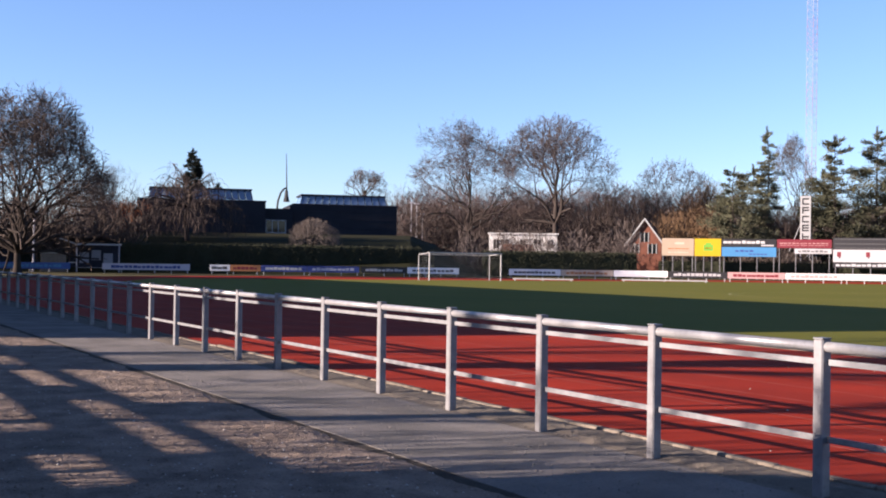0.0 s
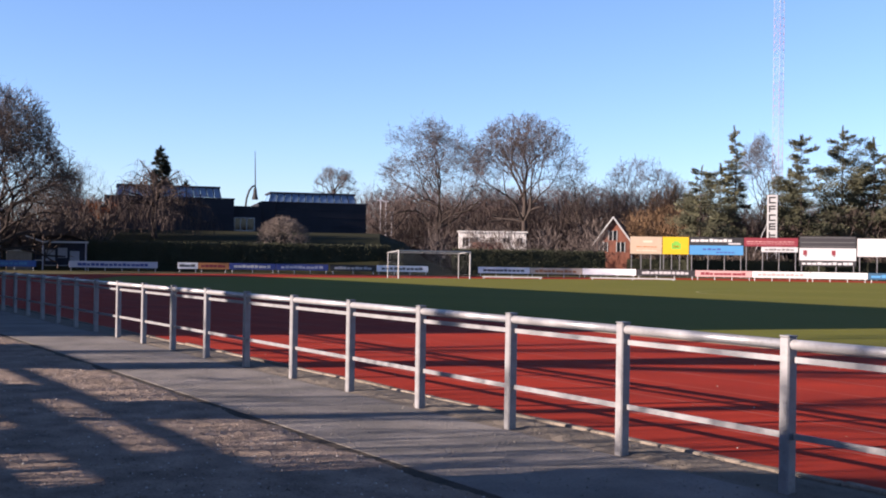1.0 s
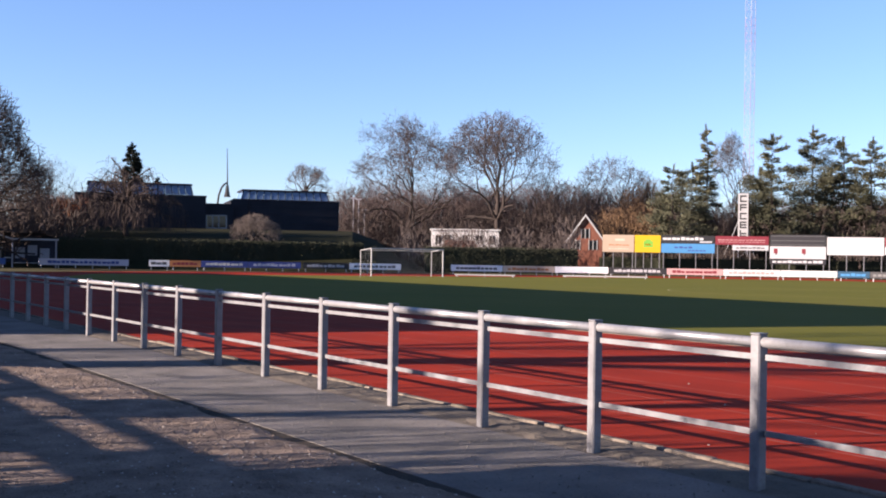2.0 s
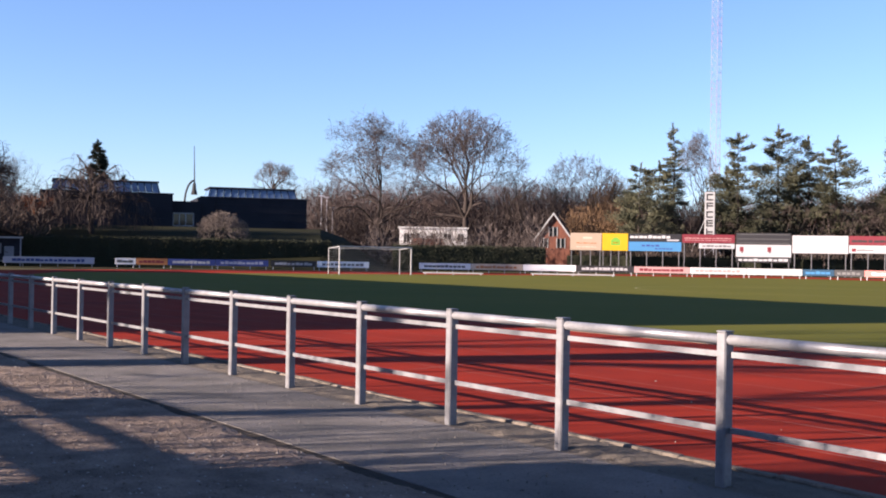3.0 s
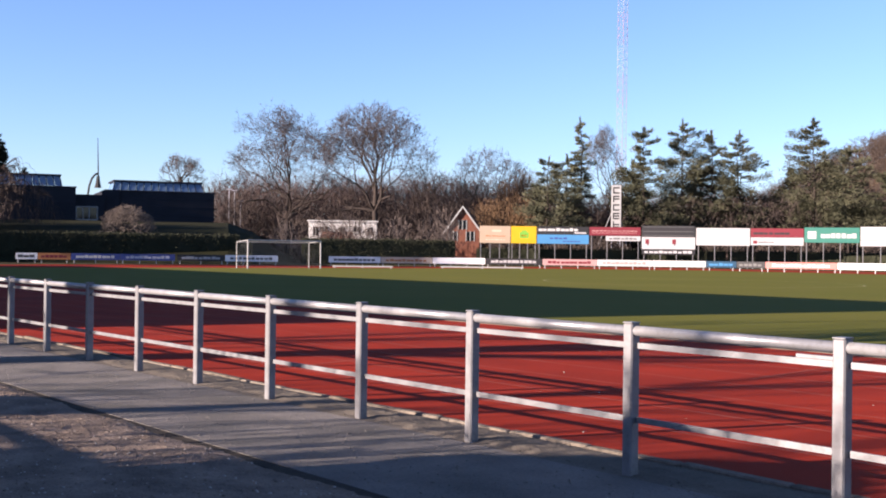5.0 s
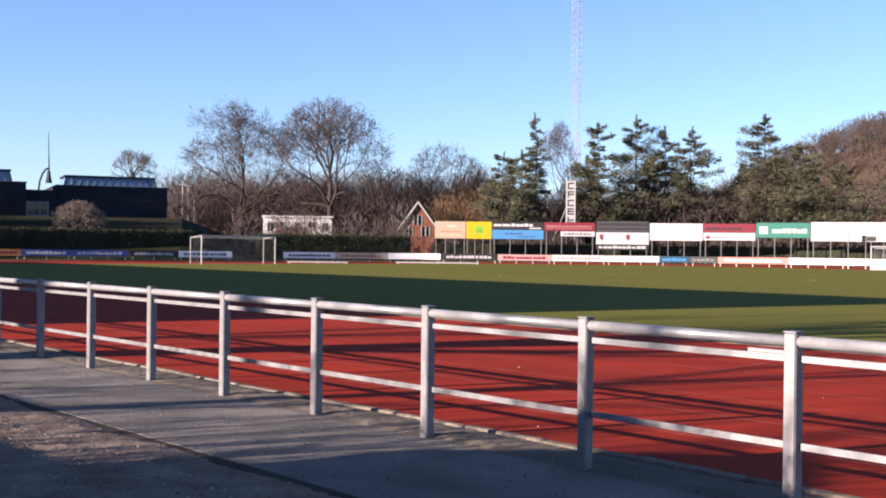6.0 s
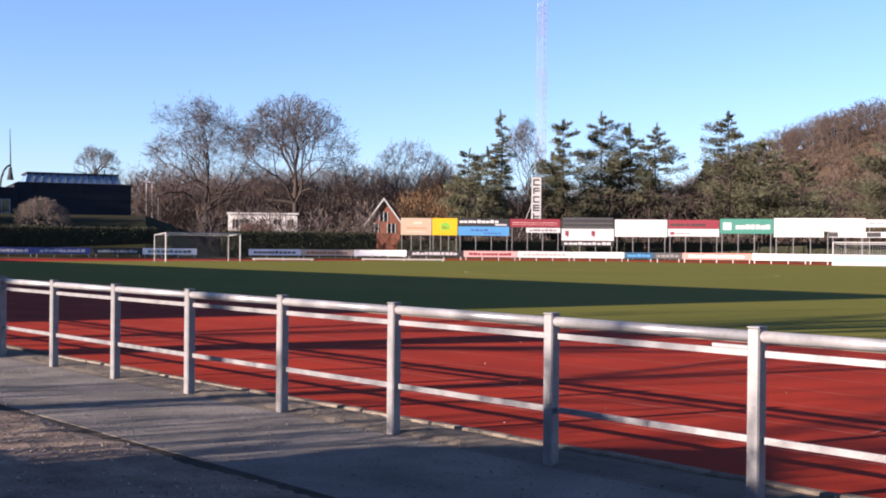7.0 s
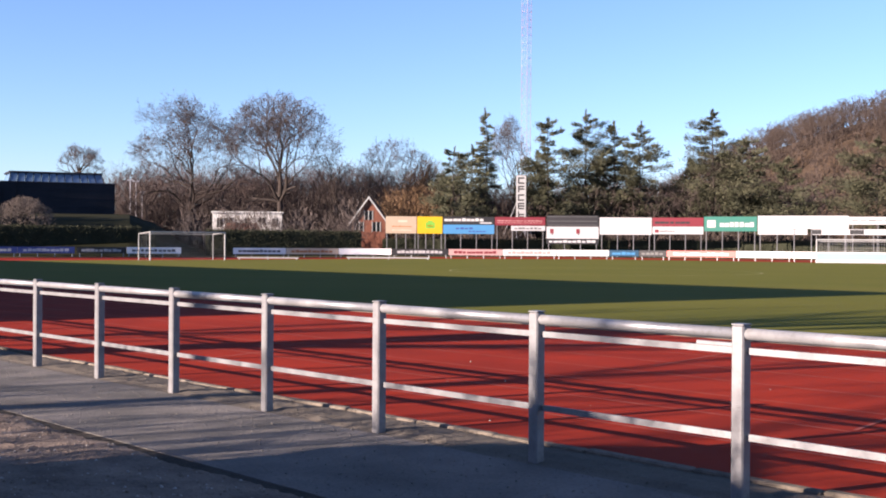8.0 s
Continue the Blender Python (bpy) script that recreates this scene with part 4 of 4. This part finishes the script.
# trees added out of view, each trunk lined up with a shadow band
for x, y, r_, h_, s_ in ((-14, 22.2, 0.65, 17, 61), (-14, 16.2, 0.2, 13, 62), (-22, 13.6, 0.2, 15, 66), (-19, 26.5, 0.3, 15, 63)):
    bare_tree((x, y, 0), h_, h_ * 0.6, "unseen bare tree, added to throw trunk shadows over yard and track", s_, limbs=5, base=0.4, fork=0.5, fan=(20, 55), r=r_, twig=0.025, kids=((1, 2), (1, 2)), group="trees along the yard")
# small trees added out of view for fine branch shadows
for y_, s_ in ((6.0, 81), (11.2, 82), (16.3, 84), (21.4, 85)):
    bare_tree((-6.5, y_, 0), 4.6, 4.2, "unseen leafless young tree, added to dapple the yard with shade", s_, limbs=5, base=0.35, fork=0.3, fan=(15, 70), r=0.04, twig=0.026, kids=((1, 2), (1, 1)), group="young trees along the yard", category="tree", name="shadow_tree")

# ---- the dark building on the bank ----
def box_part(name, b, m, parent, label=""):
    return part(name, MB().cbox(*b, 0.03), m, parent, label)


db = thing("dark_building", (*P(24.2, 170).xy, 5.0), "low dark brick building with glazed roof lanterns", "building", turn=-16.0)
WT = zat(2.67, 170) - 5.0


def lantern(parent, x0, x1, y0, y1, z0, z1, n, slope=0.3):
    """A glazed roof lantern with leaning panes, a frame and a flat cap."""
    lan = part("lantern", MB().cbox(x0 + slope - 0.2, x1 - slope + 0.2, y0 + slope - 0.2, y1 - slope + 0.2, z1 - 0.12, z1 + 0.1, 0.03), M_SHED, parent, "glazed roof lantern")
    w = (x1 - x0) / n
    t = lambda x: x0 + slope + (x - x0) * (x1 - x0 - 2 * slope) / (x1 - x0)
    for i in range(n):
        a, b = x0 + w * i + 0.07, x0 + w * (i + 1) - 0.07
        part("pane", MB().face((a, y0, z0 + 0.1), (b, y0, z0 + 0.1), (t(b), y0 + slope, z1 - 0.12), (t(a), y0 + slope, z1 - 0.12)), M_SKYGLASS, lan)
    for i in range(n + 1):
        a = x0 + w * i
        part("glazing_bar", MB().tube((a, y0, z0), (t(a), y0 + slope, z1 - 0.1), 0.07, n=4), M_SHED, lan)
    for x, s in ((x0, 1), (x1, -1)):
        for j in range(3):
            ya, yb = y0 + (y1 - y0) * j / 3 + 0.08, y0 + (y1 - y0) * (j + 1) / 3 - 0.08
            tt = lambda y: y0 + slope + (y - y0) * (y1 - y0 - 2 * slope) / (y1 - y0)
            part("pane", MB().face((x, ya, z0 + 0.1), (x, yb, z0 + 0.1), (x + s * slope, tt(yb), z1 - 0.12), (x + s * slope, tt(ya), z1 - 0.12)), M_SKYGLASS, lan)
    return lan


box_part("wall", (-7.45, 7.45, 0, 16, 0, WT), M_DARKBRICK, db)
box_part("roof_edge", (-7.55, 7.55, -0.1, 16.1, WT, WT + 0.16), M_SHED, db)
for z in (1.2, 2.5, 3.6):
    box_part("string_course", (-7.47, 7.47, -0.03, 0, z, z + 0.07), M_SHED, db)
lantern(db, -6.3, 6.3, 2.0, 9.0, WT + 0.16, zat(3.15, 172) - 5.0, 12)
box_part("low_wing", (-7.95, -5.6, -0.3, 0, 0, WT - 0.1), M_DARKBRICK, db)
wg = thing("dark_building_wing", (*P(17.45, 165).xy, 4.9), "long dark brick wing with a glazed roof lantern", "building", turn=-14.0)
W2 = zat(2.79, 165) - 4.9
box_part("wall", (-8.6, 8.5, 0, 14, 0, W2), M_DARKBRICK, wg)
box_part("roof_edge", (-8.7, 8.6, -0.1, 14.1, W2, W2 + 0.16), M_SHED, wg)
for z in (1.4, 2.8):
    box_part("string_course", (-8.62, 8.52, -0.03, 0, z, z + 0.07), M_SHED, wg)
lantern(wg, -7.2, 6.9, 1.6, 8.5, W2 + 0.16, zat(3.34, 167) - 4.9, 15)
lk = thing("dark_building_link", (*P(21.0, 168).xy, 5.0), "dark brick link with a white-framed window", "building", turn=-15.0)
box_part("wall", (-2.2, 2.0, 0, 10, 0, zat(2.48, 168) - 5.0), M_DARKBRICK, lk)
win = part("window", MB().box(-1.75, 1.05, -0.05, 0, 0.45, 2.2), M_DARKGLASS, lk, "white-framed window")
for x in (-1.8, -0.95, -0.1, 0.95):
    part("frame", MB().cbox(x, x + 0.12, -0.1, -0.05, 0.4, 2.25, 0.01), M_WHITE, win)
for z in (0.4, 2.15):
    part("frame", MB().cbox(-1.8, 1.07, -0.1, -0.05, z, z + 0.12, 0.01), M_WHITE, win)
part("sill", MB().cbox(-2.0, 1.2, -0.25, -0.02, 0.1, 0.38, 0.02), M_CONC, win)

# bell on a bent mast behind the link
bs = thing("bell_mast", (*P(21.0, 176).xy, 5.0), "dark bell hanging from a bent steel mast with a tall spike", "sculpture", turn=-21.0)
part("foot", MB().tube((-0.25, 0, 0), (-0.25, 0, 4.2), 0.3, 0.22), M_BRONZE, bs)
arc = [(-0.25 + 0.0, 0, 4.2), (-0.1, 0, 5.4), (0.25, 0, 6.5), (0.7, 0, 7.1), (1.1, 0, 7.25)]
for a_, b_ in zip(arc, arc[1:]):
    part("arm", MB().tube(a_, b_, 0.14), M_BRONZE, bs)
part("spike", MB().tube((1.15, 0, 5.9), (1.0, 0, 12.3), 0.11, 0.04), M_BRONZE, bs)
part("bell", MB().tube((1.1, 0, 6.9), (1.1, 0, 6.0), 0.2, 0.3).tube((1.1, 0, 6.0), (1.1, 0, 5.2), 0.3, 0.48), M_BRONZE, bs)


def pole(name, az, d, z0, z1, r, label, head, category="street lamp"):
    ob = thing(name, P(az, d, z0), label, category, turn=-az)
    part("pole", MB().tube((0, 0, 0), (0, 0, z1 - z0), r, r * 0.7, 10), M_PALEMAST, ob)
    part("lamp_head", MB().cbox(-head, head, -0.15, 0.15, z1 - z0, z1 - z0 + 0.22, 0.05), M_PALEMAST, ob)
    return ob


pole("lamp_post", 9.88, 133, 0, zat(2.0, 133), 0.11, "white lamp post beside the hedge", 0.35)
for a_, e_ in ((27.36, 2.85), (27.62, 2.8), (27.9, 2.3)):
    pole("lamp_post", a_, 196, 0, zat(e_, 196), 0.13, "slim grey lamp post behind the hedge", 0.5)

# ---- houses ----
wh = thing("white_house", P(32.77, 172), "low white rendered house with a flat roof", "house", turn=-32.77)
zt = zat(1.42, 172)
box_part("wall", (-4.9, 4.9, 0, 8, 0, zt), M_RENDER, wh)
box_part("roof", (-5.1, 5.1, -0.2, 8.2, zt, zt + 0.2), M_RENDER, wh)
for x, w, h in ((-4.3, 0.8, 1.3), (-3.2, 1.1, 0.7), (-0.4, 0.7, 0.8), (1.6, 0.9, 0.7), (3.6, 0.7, 1.2)):
    w_ = part("window", MB().box(x, x + w, -0.04, 0, zt - 0.75 - h, zt - 0.75), M_DARKGLASS, wh)
    part("frame", MB().cbox(x + w / 2 - 0.05, x + w / 2 + 0.05, -0.08, -0.04, zt - 0.75 - h, zt - 0.75, 0.01), M_WHITE, w_)
    part("sill", MB().cbox(x - 0.08, x + w + 0.08, -0.12, -0.001, zt - 0.84 - h, zt - 0.75 - h, 0.01), M_RENDER, w_)


ob_ = thing("outbuilding", P(32.55, 165), "low outbuilding with a red tiled roof beside the white house", "outbuilding", turn=-32.55)
box_part("wall", (-2.4, 2.2, 0, 3, 0, zat(0.62, 165)), M_BRICK, ob_)
part("roof", MB().face((-2.6, -0.2, zat(0.62, 165)), (2.4, -0.2, zat(0.62, 165)), (1.9, 1.5, zat(0.95, 165)), (-2.1, 1.5, zat(0.95, 165))).face((-2.6, 3.2, zat(0.62, 165)), (-2.1, 1.5, zat(0.95, 165)), (1.9, 1.5, zat(0.95, 165)), (2.4, 3.2, zat(0.62, 165))).face((-2.6, -0.2, zat(0.62, 165)), (-2.1, 1.5, zat(0.95, 165)), (-2.6, 3.2, zat(0.62, 165))).face((2.4, -0.2, zat(0.62, 165)), (2.4, 3.2, zat(0.62, 165)), (1.9, 1.5, zat(0.95, 165))), M_BRICK, ob_)


def gable_house(az, d, w, z_eave, z_peak, depth, label, turn=0.0):
    ob = thing("brick_house", P(az, d), label, "house", turn=-az + turn)
    h = w / 2
    wall = MB()
    for y in (0, depth):
        wall.face((-h, y, 0), (h, y, 0), (h, y, z_eave), (0, y, z_peak), (-h, y, z_eave))
    wall.face((-h, 0, 0), (-h, depth, 0), (-h, depth, z_eave), (-h, 0, z_eave)).face((h, 0, 0), (h, depth, 0), (h, depth, z_eave), (h, 0, z_eave))
    part("wall", wall, M_BRICK, ob)
    for s in (-1, 1):
        k = (z_peak - z_eave) / h
        e = h + 0.5
        ez = z_peak - k * e
        roof = MB()
        top = [(0, -0.4, z_peak + 0.22), (s * e, -0.4, ez + 0.22), (s * e, depth + 0.4, ez + 0.22), (0, depth + 0.4, z_peak + 0.22)]
        bot = [(x, y, z - 0.2) for x, y, z in top]
        roof.face(*top).face(*bot[::-1])
        for i in range(4):
            roof.face(top[i], bot[i], bot[(i + 1) % 4], top[(i + 1) % 4])
        part("roof", roof, M_ROOF, ob)
        bb = MB()
        bb.face((0, -0.46, z_peak + 0.24), (s * e, -0.46, ez + 0.24), (s * e, -0.46, ez - 0.1), (0, -0.46, z_peak - 0.1))
        bb.face((0, -0.41, z_peak + 0.24), (s * e, -0.41, ez + 0.24), (s * e, -0.41, ez - 0.1), (0, -0.41, z_peak - 0.1))
        bb.face((0, -0.46, z_peak - 0.1), (s * e, -0.46, ez - 0.1), (s * e, -0.41, ez - 0.1), (0, -0.41, z_peak - 0.1))
        part("barge_board", bb, M_WHITE, ob)
    for x, z in ((-1.9, z_eave - 0.9), (0.5, z_eave - 0.9), (-0.6, z_eave + 0.7)):
        w_ = part("window", MB().box(x, x + 1.1, -0.04, 0.0, z - 0.6, z + 0.7), M_DARKGLASS, ob)
        for a, b in ((x - 0.08, x + 0.02), (x + 1.08, x + 1.18), (x + 0.5, x + 0.6)):
            part("frame", MB().cbox(a, b, -0.08, -0.02, z - 0.65, z + 0.75, 0.01), M_WHITE, w_)
    return ob


gable_house(38.55, 168, 4.7, zat(1.1, 168), zat(2.2, 168), 9, "red brick house with white barge boards and a tiled gable roof", -4)
gable_house(50.7, 205, 6.0, zat(1.5, 205), zat(2.45, 205), 9, "brick house with a tiled gable roof among the trees", -20)
gable_house(46.0, 200, 7.0, zat(1.2, 200), zat(2.0, 200), 9, "red brick house behind the sign tower", 15)

# ---- lattice mast and sign tower ----
mt = thing("radio_mast", P(46.1, 230), "tall pale lattice radio mast with reddish sections", "mast", turn=20)
LEGS = [(1.05 * math.cos(radians(a)), 1.05 * math.sin(radians(a))) for a in (90, 210, 330)]
for k in range(13):
    z0 = 6.0 * k
    b = MB()
    for (x0, y0), (x1, y1) in zip(LEGS, LEGS[1:] + LEGS[:1]):
        b.tube((x0, y0, z0), (x0, y0, z0 + 6), 0.045, n=5, caps=False)
        for j in range(4):
            za, zb = z0 + 1.5 * j, z0 + 1.5 * (j + 1)
            b.tube((x0, y0, za), (x1, y1, zb), 0.017, n=3, caps=False).tube((x1, y1, za), (x0, y0, zb), 0.017, n=3, caps=False).tube((x0, y0, za), (x1, y1, za), 0.017, n=3, caps=False)
    part("lattice_section", b, M_REDMAST if k % 2 else M_PALEMAST, mt)
st = thing("sign_tower", P(45.88, 168), "tall white upright sign panel on a lattice tower", "sign", turn=-45.88)
zb, zt = zat(1.2, 168), zat(3.32, 168)
part("panel", MB().cbox(-0.68, 0.68, 0, 0.12, zb, zt, 0.02), M_WHITE, st)
hh = (zt - zb) / 5.2
STROKES = ((1, 1, 0), (1, 1, 1), (1, 0, 1), (0, 1, 1), (1, 0, 1))    # cross strokes of five unreadable letters
for i, strokes in enumerate(STROKES):
    z = zb + hh * i + 0.24
    part("lettering_bar", MB().box(-0.46, -0.27, -0.014, 0, z, z + hh * 0.78), paint("black", ()), st)
    for k, on in enumerate(strokes):
        if on:
            part("lettering_bar", MB().box(-0.265, 0.44, -0.014, 0, z + hh * 0.3 * k, z + hh * 0.3 * k + hh * 0.18), paint("black", ()), st)
tower = MB()
for x in (-0.6, 0.6):
    for y in (0.2, 1.2):
        tower.tube((x, y, 0), (x, y, zt - 0.3), 0.05, n=5)
for j in range(9):
    z = j * (zt - 0.6) / 9
    z2 = (j + 1) * (zt - 0.6) / 9
    tower.tube((-0.6, 0.2, z), (0.6, 0.2, z2), 0.03, n=4).tube((-0.6, 1.2, z), (-0.6, 0.2, z2), 0.03, n=4).tube((0.6, 0.2, z), (0.6, 1.2, z2), 0.03, n=4)
part("lattice", tower, M_PALEMAST, st)
for x in (-3.6, 2.2):
    part("brace", MB().tube((x, 0.7, 0), (x * 0.17, 0.7, zb + 2.5), 0.06, n=6), M_STEEL, st)

# ---- small goal on the far side with a pale board across its foot ----
tg = goal("training_goal", (*P(61.3, 118).xy, 0.016), -61.3, 7.0, 2.2, 1.6, "white portable goal with a pale net and a light blue skirt", 0.012)
part("skirt", MB().cbox(-3.5, 3.5, -0.1, -0.06, 0.3, 0.95, 0.01), paint("skirt", (0.17, 0.27, 0.35)), tg)
part("foot_board", MB().cbox(-3.6, 3.6, -0.12, -0.05, 0.02, 0.3, 0.01), M_WHITE, tg)

# ---- shelter, shed and fence bits at the bend ----
sh = thing("shelter", P(12.4, 135), "small open shelter with a white-edged mono-pitch roof", "shelter", turn=-12.4)
sh.scale = (1.1, 1.1, 1.1)
part("roof", MB().face((-3.0, -1.2, 3.3), (-1.3, 1.5, 2.75), (3.0, 1.5, 2.7), (1.4, -1.2, 3.25)).face((-3.0, -1.2, 3.4), (1.4, -1.2, 3.35), (3.0, 1.5, 2.8), (-1.3, 1.5, 2.85)), M_SHED, sh)
part("fascia", MB().cbox(-1.35, 2.9, -1.3, -1.22, 2.66, 2.84, 0.01), M_WHITE, sh)
part("fascia", MB().tube((-2.95, -1.25, 3.3), (-1.35, -1.28, 2.75), 0.09, n=4), M_WHITE, sh)
for x in (-1.4, 2.6):
    part("post", MB().cbox(x, x + 0.14, -1.2, -1.06, 0, 2.7, 0.01), M_PALEMAST, sh)
part("back_wall", MB().cbox(-2.2, 2.8, 1.0, 1.1, 0, 2.7, 0.01), M_SHED, sh)
for x, z0, z1 in ((-1.1, 0.9, 2.0), (0.05, 1.2, 2.2), (1.2, 0.8, 1.9)):
    part("notice_panel", MB().cbox(x, x + 0.9, 0.94, 0.995, z0, z1, 0.01), M_PALEMAST, sh, "pale grey panel on the back wall")
part("side_rail", MB().cbox(-2.1, -1.4, -1.1, -1.04, 0.9, 1.0, 0.01), M_WHITE, sh)
part("bench", MB().cbox(-1.2, 2.4, 0.3, 0.7, 0.42, 0.48, 0.01), M_WHITE, sh)
sd2 = thing("shed", P(7.6, 138), "low dark timber shed with a flat roof", "shed", turn=-7.6)
box_part("wall", (-4, 3.6, 0, 4, 0, 3.0), M_SHED, sd2)
box_part("roof", (-4.2, 3.8, -0.2, 4.2, 3.0, 3.15), M_DARKBRICK, sd2)
bx = thing("crate", P(10.75, 134), "pale wooden crate beside the shelter", "crate", turn=-10.9)
box_part("side", (-1.3, 1.3, 0, 1.2, 0, 2.0), M_CONC, bx)
part("lid", MB().cbox(-1.4, 1.4, -0.1, 1.3, 2.0, 2.1, 0.02), M_LINE, bx)

# ---- lines and edges ----
lines = MB()
circ = [(54.5 + 9.15 * math.cos(2 * math.pi * i / 48), 46 + 9.15 * math.sin(2 * math.pi * i / 48)) for i in range(49)]
strip(lines, circ, 0.11, 0.021)
strip(lines, [(40, 91), (80, 91)], 0.1, 0.0225)
solid("pitch_lines", lines, M_WORNLINE, "worn white pitch markings", kind="structure")
tl = MB()
for k in range(1, 8):
    x = 6.98 + 1.22 * k
    strip(tl, [(x, -20), (x, 60)], 0.035, 0.0045)
for y, x0, x1 in ((9.7, 12.5, 16.5), (14.2, 8.6, 11.0), (26, 7.2, 17), (5.2, 9.5, 14)):
    strip(tl, [(x0, y), (x1, y + 0.8)], 0.04, 0.006)
solid("track_lines", tl, M_FAINT, "faint worn lane lines on the red track", kind="structure")
kerb = thing("kerb", (6.94, 0, 0), "weathered concrete edging between the path and the track", "kerb", kind="structure")
kb = MB().cbox(-0.045, 0.045, 0.006, 0.994, -0.2, 0.024, 0.012).mesh("kerb_stone", M_KERB)
rk = random.Random(9)
for i in range(-4, 70):
    ob = part("kerb_stone", kb, None, kerb)
    ob.location, ob.rotation_euler = (rk.uniform(-.012, .012), i, rk.uniform(-.012, .008)), (rk.uniform(-.006, .006), rk.uniform(-.05, .05), rk.uniform(-.012, .012))
sheet("track_edge", 17.05, 17.2, -30, 68, 0.012, M_EARTH, "earthy inner edge of the running track")
for nm, az0, az1, d in (("bar", 32.3, 35.2, 113), ("bar", 37.5, 41.5, 118)):
    b = P(az0, d), P(az1, d)
    beam = thing("balance_beam", b[0], "low white bar lying at the edge of the pitch", "bar", turn=math.degrees(math.atan2((b[1] - b[0]).y, (b[1] - b[0]).x)))
    w_ = (b[1] - b[0]).length
    part("bar", MB().cbox(0, w_, -0.06, 0.06, 0.12, 0.24, 0.02), M_WHITE, beam)
    for x in (0.2, w_ / 2, w_ - 0.2):
        part("foot", MB().cbox(x - 0.05, x + 0.05, -0.2, 0.2, 0.0, 0.12, 0.01), M_WHITE, beam)

# loose stones on the gravel, too many to count
def stones(name, n, x0, x1, y0, y1, z, s0, s1, material, label, seed):
    nr = np.random.RandomState(seed)
    o = np.array([(1, 0, 0), (0, 1, 0), (-1, 0, 0), (0, -1, 0), (0, 0, 0.7), (0, 0, -0.7)], dtype=float)
    f = np.array([(0, 1, 4), (1, 2, 4), (2, 3, 4), (3, 0, 4), (1, 0, 5), (2, 1, 5), (3, 2, 5), (0, 3, 5)])
    c = np.stack([nr.uniform(x0, x1, n), y0 + (y1 - y0) * nr.uniform(0, 1, n) ** 1.5, np.full(n, z)], 1)
    if material in (M_GRAVEL, M_PEBBLE):
        c[:, 2] = [gravel_z(x, y) for x, y in c[:, :2]]
    s = s0 + (s1 - s0) * nr.uniform(0, 1, (n, 1, 1)) ** 3
    a = nr.uniform(0, 6.28, n)
    v = o[None] * nr.uniform(0.6, 1.3, (n, 6, 1))
    x = v[:, :, 0] * np.cos(a)[:, None] - v[:, :, 1] * np.sin(a)[:, None]
    y = v[:, :, 0] * np.sin(a)[:, None] + v[:, :, 1] * np.cos(a)[:, None]
    v = np.stack([x, y, v[:, :, 2]], 2) * s + c[:, None]
    return tagged(new(name, quad_mesh(name, v.reshape(-1, 3), (f[None] + 6 * np.arange(n)[:, None, None]).reshape(-1, 3), material)), label, "stones", "", "stuff")


stones("gravel_stones", 16000, -0.5, 4.32, 3.5, 24, 0, 0.005, 0.016, M_GRAVEL, "loose sandy gravel stones beside the path", 1)
stones("pebbles", 2500, -0.5, 4.36, 3.5, 20, 0, 0.006, 0.018, M_PEBBLE, "pale pebbles scattered over the gravel", 8)
stones("grit", 4500, 4.46, 6.9, 3.0, 22, 0.004, 0.002, 0.012, M_GRIT, "scattered grit and crumbs on the path", 2)
stones("fallen_debris", 900, 6.3, 6.95, 3.0, 20, 0.008, 0.003, 0.014, M_EARTH, "crumbs of earth and moss along the fence", 3)
stones("track_flecks", 24, 7.4, 16.8, 3.5, 20, 0.003, 0.006, 0.018, M_LINE, "small pale flecks lying on the red track", 4)

leafy("hedge", P(39.2, 161), P(51.0, 163), 1.5, 0, 2.2, "dark clipped shrubbery behind the tall hoardings", 6, 6000)
leafy("hedge", P(51.1, 163), P(64.5, 161), 1.5, 0, 2.2, "dark clipped shrubbery behind the tall hoardings", 7, 6000)
